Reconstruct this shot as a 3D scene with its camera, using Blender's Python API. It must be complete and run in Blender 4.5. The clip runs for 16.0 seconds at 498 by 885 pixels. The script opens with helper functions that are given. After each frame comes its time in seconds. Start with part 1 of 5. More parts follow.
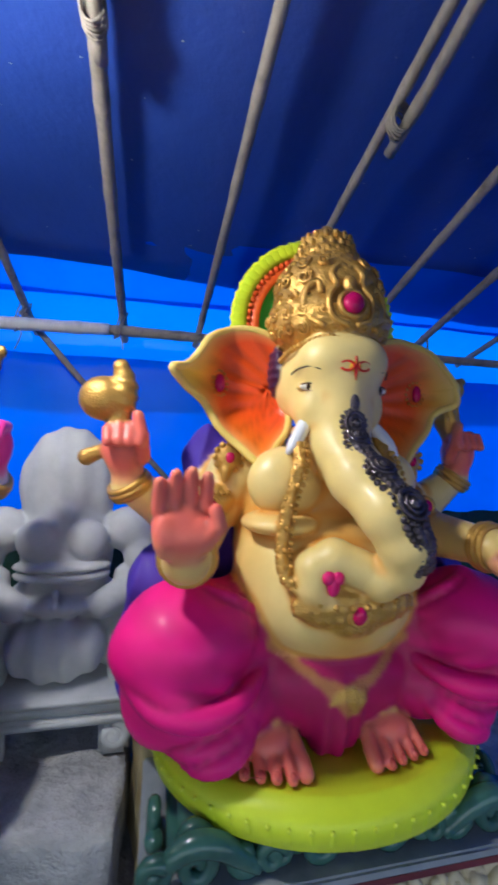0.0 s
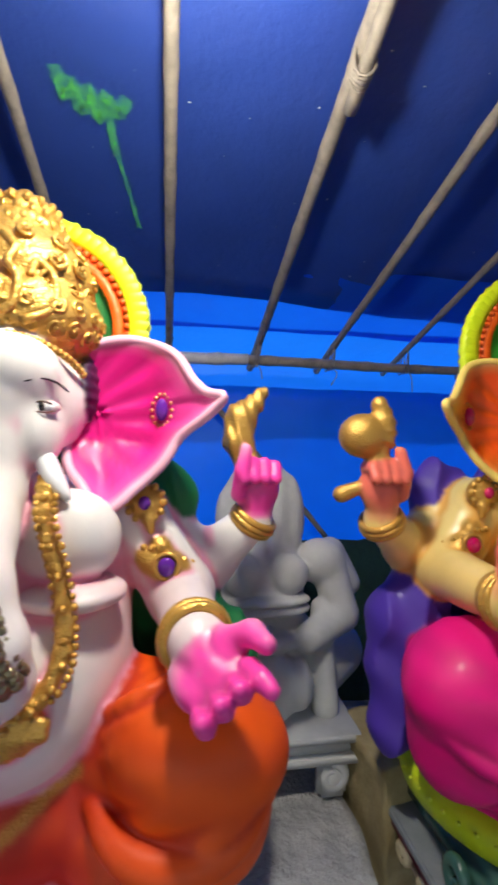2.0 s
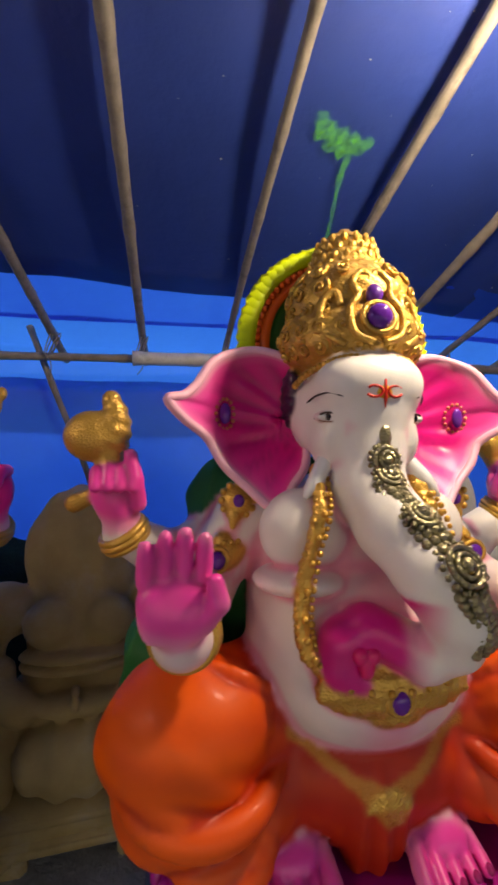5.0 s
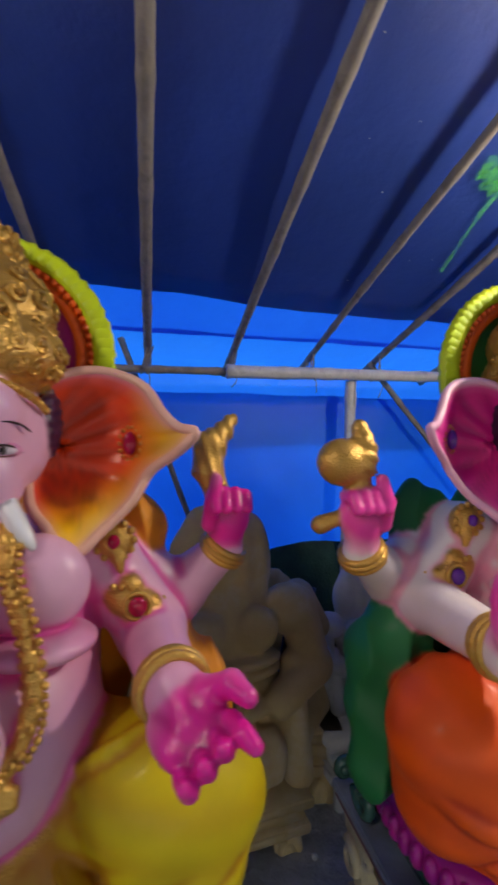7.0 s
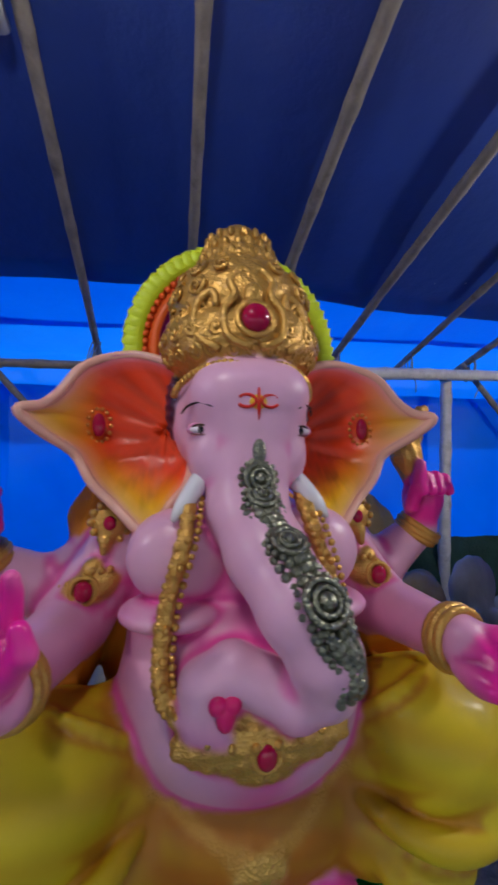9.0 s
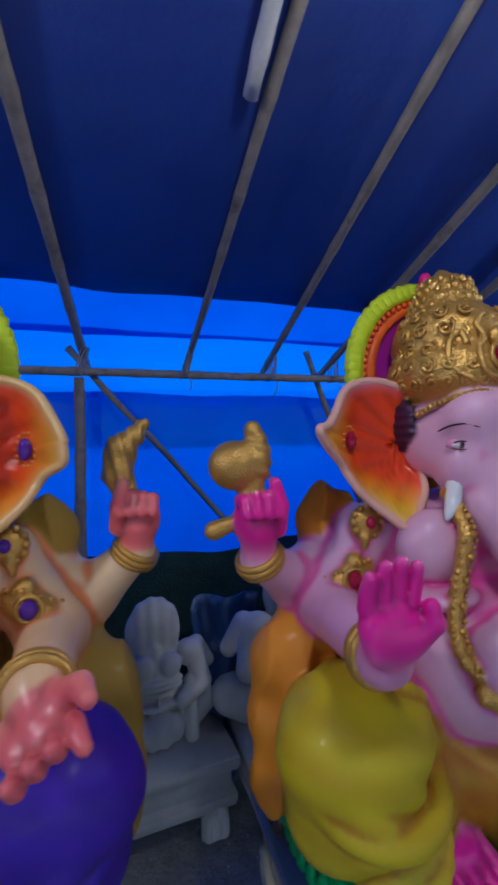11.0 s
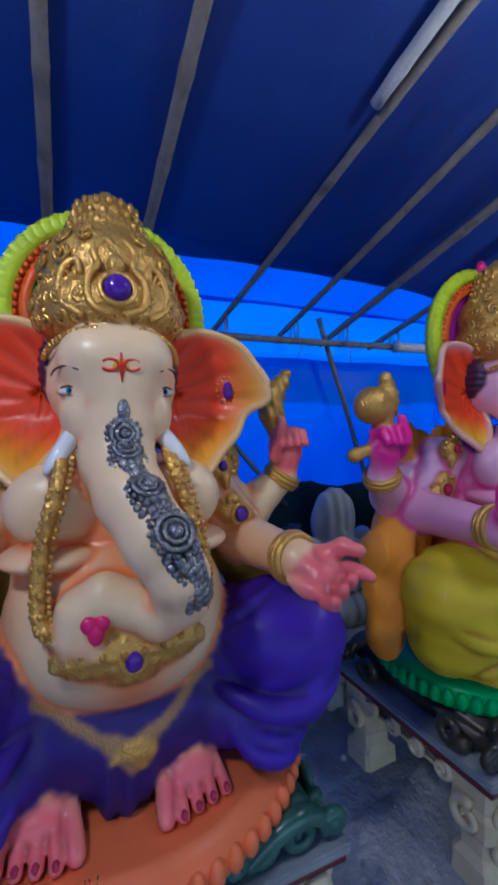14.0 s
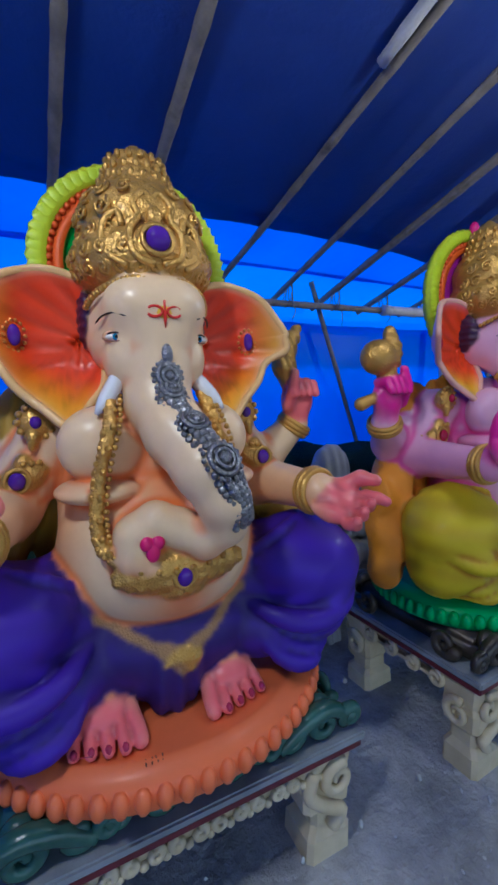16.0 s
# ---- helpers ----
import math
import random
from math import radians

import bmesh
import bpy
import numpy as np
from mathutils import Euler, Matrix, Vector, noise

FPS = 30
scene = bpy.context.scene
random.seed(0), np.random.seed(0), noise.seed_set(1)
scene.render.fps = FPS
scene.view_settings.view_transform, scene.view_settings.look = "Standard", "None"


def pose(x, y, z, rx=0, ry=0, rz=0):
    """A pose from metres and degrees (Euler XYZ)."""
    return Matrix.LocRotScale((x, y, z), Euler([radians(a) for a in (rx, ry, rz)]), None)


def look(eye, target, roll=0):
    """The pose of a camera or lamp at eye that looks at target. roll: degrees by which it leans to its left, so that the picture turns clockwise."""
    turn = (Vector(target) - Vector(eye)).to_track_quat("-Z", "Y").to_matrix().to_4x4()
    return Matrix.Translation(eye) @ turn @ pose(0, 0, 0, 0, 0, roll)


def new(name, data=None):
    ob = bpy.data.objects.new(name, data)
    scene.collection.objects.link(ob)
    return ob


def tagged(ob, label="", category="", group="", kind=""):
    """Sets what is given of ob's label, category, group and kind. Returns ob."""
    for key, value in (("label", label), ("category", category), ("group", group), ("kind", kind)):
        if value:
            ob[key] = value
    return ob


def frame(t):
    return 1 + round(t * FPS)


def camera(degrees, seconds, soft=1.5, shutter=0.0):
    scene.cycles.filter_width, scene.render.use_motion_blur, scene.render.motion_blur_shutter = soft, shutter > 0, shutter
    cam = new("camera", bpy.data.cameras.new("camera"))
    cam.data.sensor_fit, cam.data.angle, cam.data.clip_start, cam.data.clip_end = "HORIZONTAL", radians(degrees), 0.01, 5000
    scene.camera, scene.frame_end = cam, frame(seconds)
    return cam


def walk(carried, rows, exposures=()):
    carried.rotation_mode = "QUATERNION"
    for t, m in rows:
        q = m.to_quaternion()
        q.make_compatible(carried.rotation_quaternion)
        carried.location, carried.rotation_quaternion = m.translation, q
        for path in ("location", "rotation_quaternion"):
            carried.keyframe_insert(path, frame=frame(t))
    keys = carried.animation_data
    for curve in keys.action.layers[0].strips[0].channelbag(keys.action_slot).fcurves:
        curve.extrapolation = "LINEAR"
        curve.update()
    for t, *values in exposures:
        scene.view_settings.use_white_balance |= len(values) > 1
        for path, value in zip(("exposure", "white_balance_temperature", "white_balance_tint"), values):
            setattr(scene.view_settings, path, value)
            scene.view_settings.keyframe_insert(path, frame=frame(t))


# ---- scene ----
cam = camera(61.6, 16.0, soft=2.9, shutter=0.6)
METRES, EYE, TILT, LEAN, TURN = 4.4, 1.5, 0.0, -1.7, -12.0
ROWS = [
    (0.0, 0.0, 0.0, 0.0, 0.0, 0.0, -0.0),
    (0.5, -0.0295, -0.0034, 0.0064, 0.84, 1.24, 0.18),
    (1.0, -0.0505, -0.0061, 0.0025, 2.1, 4.22, 0.58),
    (1.5, -0.0966, -0.0023, 0.0118, 2.26, 3.0, 1.03),
    (2.0, -0.1455, -0.0043, 0.0138, 3.65, 2.39, 1.01),
    (2.5, -0.1634, -0.0036, 0.0122, 4.23, 3.3, 0.8),
    (3.0, -0.2063, -0.0091, 0.0192, 4.54, 2.48, 0.67),
    (3.5, -0.2523, -0.0257, 0.0209, 3.79, 3.29, 0.75),
    (4.0, -0.2779, -0.0434, 0.0199, 3.85, 2.99, 1.01),
    (6.5, -0.4258, -0.0649, 0.0288, 0.27, 0.42, 1.79),
    (7.0, -0.4758, -0.0714, 0.0403, -0.75, 1.6, 1.7),
    (7.5, -0.5006, -0.0805, 0.0345, 0.78, 2.28, 1.61),
    (8.0, -0.5308, -0.0846, 0.0359, 0.27, 3.13, 1.76),
    (8.5, -0.5768, -0.0908, 0.0416, -0.35, 1.89, 1.99),
    (9.0, -0.592, -0.098, 0.031, 1.88, 2.62, 1.7),
    (9.5, -0.6364, -0.1056, 0.0398, 0.91, 3.23, 1.45),
    (12.0, -0.8223, -0.1592, 0.0489, -5.69, 1.08, 3.02),
    (12.5, -0.8645, -0.1644, 0.0524, -7.53, 0.93, 2.65),
    (13.0, -0.8787, -0.1708, 0.049, -8.19, -0.52, 2.22),
    (13.5, -0.8979, -0.1837, 0.0456, -11.17, -0.65, 2.22),
    (14.0, -0.904, -0.1859, 0.0337, -12.72, -3.04, 2.67),
    (14.5, -0.9082, -0.1914, 0.0225, -14.12, -3.8, 3.32),
    (15.0, -0.9174, -0.1961, 0.019, -14.53, -5.79, 3.78),
    (15.5, -0.9324, -0.2002, 0.0182, -15.18, -6.74, 3.7),
    (16.0, -0.9388, -0.2026, 0.0192, -15.7, -6.94, 3.37),
]
walk(cam, [(t, pose(0, 0, EYE, TILT, LEAN, TURN) @ pose(METRES * x, METRES * y, METRES * z, 90 + pitch, roll, yaw)) for t, x, y, z, yaw, pitch, roll in ROWS],
     [(0.0, 1.4, 5750, 8), (1.6, 1.15, 6300, 6), (2.6, 0.95, 7500, 9), (3.4, 0.85, 9400, 15), (4.0, 0.9, 9900, 17), (4.6, 0.92, 9300, 15), (6.4, 1.08, 7300, 10), (8.0, 1.05, 6500, 11), (9.5, 0.9, 5900, 13), (12.0, 0.83, 5150, 9), (14.0, 0.9, 5000, 8), (16.0, 1.06, 5150, 7)])

# ---------------------------------------------------------------- world and lights
world = bpy.data.worlds.new("world")
scene.world = world
world.use_nodes = True
wn = world.node_tree.nodes
sky = wn.new("ShaderNodeTexSky")
sky.sky_type = "NISHITA"
sky.sun_disc = False
sky.sun_elevation, sky.sun_rotation = radians(48), radians(200)
world.node_tree.links.new(sky.outputs[0], wn["Background"].inputs[0])
wn["Background"].inputs[1].default_value = 0.1

sun = new("sun", bpy.data.lights.new("sun", "SUN"))
sun.data.energy, sun.data.angle, sun.data.color = 3.0, radians(0.6), (1.0, 0.95, 0.86)
sun.matrix_world = look((-1.0, 8.0, 9.0), (-1.5, 2.3, 2.2))

LAMPS = [((-0.63, 0.71, 2.27), 46.0), ((-4.62, 0.22, 2.34), 29.0), ((-2.9, 0.30, 2.36), 12.0)]
for place, watts in LAMPS:
    bulb_light = new("bulb_light", bpy.data.lights.new("bulb_light", "POINT"))
    bulb_light.data.energy, bulb_light.data.color = watts, (1.0, 0.93, 0.82)
    bulb_light.data.shadow_soft_size = 0.05
    bulb_light.location = Vector(place) + Vector((0, 0, 0.085))


# ---------------------------------------------------------------- materials
def mat(name, build):
    m = bpy.data.materials.new(name)
    m.use_nodes = True
    nt = m.node_tree
    build(nt, nt.nodes["Principled BSDF"])
    return m


def node(nt, kind, **values):
    n = nt.nodes.new(kind)
    for key, value in values.items():
        if key in n.inputs:
            n.inputs[key].default_value = value
    return n


def grain(nt, scale, detail=6.0, coords="Object"):
    tc = nt.nodes.new("ShaderNodeTexCoord")
    n = node(nt, "ShaderNodeTexNoise", Scale=scale, Detail=detail, Roughness=0.6)
    nt.links.new(tc.outputs[coords], n.inputs["Vector"])
    return n


def ramp(nt, source, stops):
    r = nt.nodes.new("ShaderNodeValToRGB")
    r.color_ramp.elements[0].position, r.color_ramp.elements[0].color = stops[0][0], (*stops[0][1], 1)
    r.color_ramp.elements[1].position, r.color_ramp.elements[1].color = stops[-1][0], (*stops[-1][1], 1)
    for p, c in stops[1:-1]:
        e = r.color_ramp.elements.new(p)
        e.color = (*c, 1)
    nt.links.new(source, r.inputs[0])
    return r


def relief(nt, bsdf, source, strength, distance):
    b = node(nt, "ShaderNodeBump", Strength=strength, Distance=distance)
    nt.links.new(source, b.inputs["Height"])
    nt.links.new(b.outputs[0], bsdf.inputs["Normal"])
    return b


def two_tone(name, a, b, scale, rough, bump=0.3, distance=0.004, metal=0.0, c=None, fine=60.0):
    def build(nt, p):
        n = grain(nt, scale)
        stops = [(0.32, a), (0.68, b)] if c is None else [(0.3, a), (0.55, b), (0.75, c)]
        nt.links.new(ramp(nt, n.outputs[0], stops).outputs[0], p.inputs["Base Color"])
        p.inputs["Roughness"].default_value, p.inputs["Metallic"].default_value = rough, metal
        relief(nt, p, grain(nt, fine).outputs[0], bump, distance)
    return mat(name, build)


def painted_plaster(nt, p):
    """Sprayed paint on plaster, with gilt where the metal layer says so."""
    col = nt.nodes.new("ShaderNodeAttribute")
    col.attribute_name = "paint"
    met = nt.nodes.new("ShaderNodeAttribute")
    met.attribute_name = "gilt"
    rou = nt.nodes.new("ShaderNodeAttribute")
    rou.attribute_name = "matt"
    blot = grain(nt, 7.0)
    tone = ramp(nt, blot.outputs[0], [(0.25, (0.86, 0.86, 0.86)), (0.7, (1.0, 1.0, 1.0))])
    mix = nt.nodes.new("ShaderNodeMix")
    mix.data_type, mix.blend_type = "RGBA", "MULTIPLY"
    mix.inputs[0].default_value = 1.0
    nt.links.new(col.outputs["Color"], mix.inputs[6])
    nt.links.new(tone.outputs[0], mix.inputs[7])
    nt.links.new(mix.outputs[2], p.inputs["Base Color"])
    nt.links.new(met.outputs["Fac"], p.inputs["Metallic"])
    nt.links.new(rou.outputs["Fac"], p.inputs["Roughness"])
    cells = node(nt, "ShaderNodeTexVoronoi", Scale=170.0)
    tc = nt.nodes.new("ShaderNodeTexCoord")
    nt.links.new(tc.outputs["Object"], cells.inputs["Vector"])
    gem = nt.nodes.new("ShaderNodeMath")
    gem.operation = "MULTIPLY"
    nt.links.new(cells.outputs["Distance"], gem.inputs[0])
    nt.links.new(met.outputs["Fac"], gem.inputs[1])
    skin = grain(nt, 160.0)
    add = nt.nodes.new("ShaderNodeMath")
    add.operation = "MULTIPLY_ADD"
    add.inputs[1].default_value = 0.06
    nt.links.new(skin.outputs[0], add.inputs[0])
    nt.links.new(gem.outputs[0], add.inputs[2])
    relief(nt, p, add.outputs[0], 0.6, 0.0045)
    p.inputs["Specular IOR Level"].default_value = 0.38
    p.inputs["Coat Weight"].default_value = 0.08
    p.inputs["Coat Roughness"].default_value = 0.2


def tarp(name, a, b, through_light, rough=0.5):
    def build(nt, p):
        n = grain(nt, 1.3, 4.0)
        r = ramp(nt, n.outputs[0], [(0.3, a), (0.7, b)])
        nt.links.new(r.outputs[0], p.inputs["Base Color"])
        p.inputs["Roughness"].default_value = rough
        p.inputs["Specular IOR Level"].default_value = 0.75
        creases = grain(nt, 5.0, 8.0)
        relief(nt, p, creases.outputs[0], 0.35, 0.03)
        if through_light:
            t = nt.nodes.new("ShaderNodeBsdfTranslucent")
            nt.links.new(r.outputs[0], t.inputs["Color"])
            m = nt.nodes.new("ShaderNodeMixShader")
            m.inputs[0].default_value = through_light
            nt.links.new(p.outputs[0], m.inputs[1])
            nt.links.new(t.outputs[0], m.inputs[2])
            nt.links.new(m.outputs[0], nt.nodes["Material Output"].inputs["Surface"])
    return mat(name, build)


M_IDOL = mat("painted_plaster", painted_plaster)
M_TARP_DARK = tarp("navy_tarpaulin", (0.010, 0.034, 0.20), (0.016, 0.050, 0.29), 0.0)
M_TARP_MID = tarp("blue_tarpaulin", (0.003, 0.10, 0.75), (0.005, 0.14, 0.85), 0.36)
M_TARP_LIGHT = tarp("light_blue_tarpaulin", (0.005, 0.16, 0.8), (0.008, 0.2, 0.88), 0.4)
M_TARP_WALL = tarp("wall_tarpaulin", (0.003, 0.24, 0.75), (0.006, 0.3, 0.85), 0.6)
M_BAMBOO = two_tone("weathered_bamboo", (0.15, 0.13, 0.105), (0.25, 0.215, 0.175), 9.0, 0.75, 0.5, 0.006, c=(0.10, 0.085, 0.07))
M_PIPE = two_tone("whitewashed_pole", (0.36, 0.36, 0.36), (0.55, 0.54, 0.52), 8.0, 0.6, 0.4, 0.004, c=(0.25, 0.25, 0.24))
M_FLOOR = two_tone("dusty_concrete", (0.24, 0.245, 0.25), (0.42, 0.42, 0.42), 5.5, 0.9, 1.0, 0.025, c=(0.6, 0.6, 0.59), fine=30.0)
M_PLASTER = two_tone("raw_plaster", (0.40, 0.40, 0.41), (0.53, 0.53, 0.53), 6.0, 0.85, 0.35, 0.004)
M_CRUST = two_tone("crusted_plaster", (0.34, 0.34, 0.35), (0.48, 0.48, 0.48), 9.0, 0.95, 1.0, 0.035, c=(0.6, 0.6, 0.59), fine=26.0)
M_BROWN = two_tone("brown_primed_plaster", (0.38, 0.26, 0.11), (0.50, 0.36, 0.17), 4.0, 0.75, 0.4, 0.006, c=(0.58, 0.50, 0.38))
M_GREEN = two_tone("dark_green_enamel", (0.025, 0.075, 0.062), (0.055, 0.145, 0.115), 7.0, 0.22, 0.25, 0.004)
M_BRONZE = two_tone("dark_bronze_paint", (0.03, 0.028, 0.026), (0.11, 0.085, 0.06), 7.0, 0.3, 0.3, 0.004, metal=0.3)
M_CREAM = two_tone("cream_plaster", (0.52, 0.43, 0.26), (0.68, 0.58, 0.38), 6.0, 0.6, 0.35, 0.005)
M_MAROON = two_tone("maroon_paint", (0.10, 0.012, 0.02), (0.16, 0.02, 0.03), 9.0, 0.5)
M_GREYBLUE = two_tone("grey_board", (0.16, 0.18, 0.2), (0.3, 0.32, 0.34), 6.0, 0.7)
M_SACK = two_tone("dusty_ochre_sacking", (0.22, 0.16, 0.07), (0.42, 0.34, 0.18), 7.0, 0.9, 0.7, 0.012, fine=40.0)
M_SHEET = two_tone("speckled_blue_sheet", (0.012, 0.035, 0.11), (0.02, 0.06, 0.18), 6.0, 0.5, 0.6, 0.01, c=(0.28, 0.36, 0.5), fine=20.0)
M_DARKGREEN = two_tone("dark_green_net", (0.006, 0.03, 0.02), (0.012, 0.055, 0.035), 9.0, 0.8, 0.8, 0.02)


def glow(nt, p):
    p.inputs["Emission Color"].default_value = (1.0, 0.95, 0.85, 1)
    p.inputs["Emission Strength"].default_value = 30.0


M_BULB = mat("lit_bulb", glow)


def sprayed(nt, p):
    """Thin green overspray that lets the cloth show through."""
    p.inputs["Base Color"].default_value = (0.10, 0.60, 0.05, 1)
    p.inputs["Roughness"].default_value = 0.6
    clear = nt.nodes.new("ShaderNodeBsdfTransparent")
    mix = nt.nodes.new("ShaderNodeMixShader")
    edge = nt.nodes.new("ShaderNodeAttribute")
    edge.attribute_name = "cover"
    mist = ramp(nt, grain(nt, 24.0, 3.0).outputs[0], [(0.3, (0.08, 0.08, 0.08)), (0.7, (0.6, 0.6, 0.6))])
    cover = nt.nodes.new("ShaderNodeMath")
    cover.operation = "MULTIPLY"
    nt.links.new(edge.outputs["Fac"], cover.inputs[0])
    nt.links.new(mist.outputs[0], cover.inputs[1])
    nt.links.new(cover.outputs[0], mix.inputs[0])
    nt.links.new(clear.outputs[0], mix.inputs[1])
    nt.links.new(p.outputs[0], mix.inputs[2])
    nt.links.new(mix.outputs[0], nt.nodes["Material Output"].inputs["Surface"])


M_SPRAY = mat("green_spray_paint", sprayed)
M_HOLDER = two_tone("black_bakelite", (0.02, 0.02, 0.02), (0.035, 0.035, 0.035), 20.0, 0.4)


# ---------------------------------------------------------------- mesh helpers
def part(name, bm, material, parent=None, label="", smooth=True):
    me = bpy.data.meshes.new(name)
    bm.to_mesh(me)
    bm.free()
    me.materials.append(material)
    me.polygons.foreach_set("use_smooth", [smooth] * len(me.polygons))
    ob = new(name, me)
    ob.parent = parent
    if label:
        ob["label"] = label
    return ob


def thing(name, at, label, category, group="", kind=""):
    ob = new(name)
    ob.matrix_world = at
    return tagged(ob, label, category, group, kind)


def add_tube(bm, path, radii, sides=10, closed=False):
    """A tube of round section along a path."""
    pts = [Vector(p) for p in path]
    n = len(pts)
    rings, side = [], None
    for i, p in enumerate(pts):
        a = pts[(i - 1) % n] if closed or i > 0 else p
        b = pts[(i + 1) % n] if closed or i < n - 1 else p
        d = (b - a).normalized()
        if side is None:
            side = d.orthogonal().normalized()
        side = (side - d * side.dot(d)).normalized()
        up = d.cross(side)
        r = radii[i] if hasattr(radii, "__len__") else radii
        rings.append([bm.verts.new(p + (side * math.cos(u) + up * math.sin(u)) * r)
                      for u in (2 * math.pi * k / sides for k in range(sides))])
    for i in range(n if closed else n - 1):
        a, b = rings[i], rings[(i + 1) % n]
        for k in range(sides):
            bm.faces.new((a[k], a[(k + 1) % sides], b[(k + 1) % sides], b[k]))
    if not closed:
        bm.faces.new(rings[0][::-1])
        bm.faces.new(rings[-1])
    return bm


def add_box(bm, lo, hi, bevel=0.0):
    x0, y0, z0 = lo
    x1, y1, z1 = hi
    v = [bm.verts.new(p) for p in ((x0, y0, z0), (x1, y0, z0), (x1, y1, z0), (x0, y1, z0), (x0, y0, z1), (x1, y0, z1), (x1, y1, z1), (x0, y1, z1))]
    f = [bm.faces.new([v[i] for i in q]) for q in ((0, 3, 2, 1), (4, 5, 6, 7), (0, 1, 5, 4), (1, 2, 6, 5), (2, 3, 7, 6), (3, 0, 4, 7))]
    if bevel:
        bmesh.ops.bevel(bm, geom=list({e for q in f for e in q.edges}), offset=bevel, segments=2, affect="EDGES")
    return bm


def sheet(name, nu, nv, place, material, thickness=0.006, parent=None):
    """A cloth sheet: place(u, v) gives its points; it has a front and a back."""
    bm = bmesh.new()
    g = [[bm.verts.new(place(i / nu, j / nv)) for j in range(nv + 1)] for i in range(nu + 1)]
    for i in range(nu):
        for j in range(nv):
            bm.faces.new((g[i][j], g[i + 1][j], g[i + 1][j + 1], g[i][j + 1]))
    ob = part(name, bm, material, parent)
    if thickness:
        m = ob.modifiers.new("thickness", "SOLIDIFY")
        m.thickness = thickness
    return ob


def spiral(cx, cz, r0, turns, start, sign, y, n=26):
    """Points of a flat scroll in the xz plane."""
    return [(cx + r0 * (1 - 0.82 * k / n) * math.cos(start + sign * turns * 2 * math.pi * k / n), y,
             cz + r0 * (1 - 0.82 * k / n) * math.sin(start + sign * turns * 2 * math.pi * k / n)) for k in range(n + 1)]


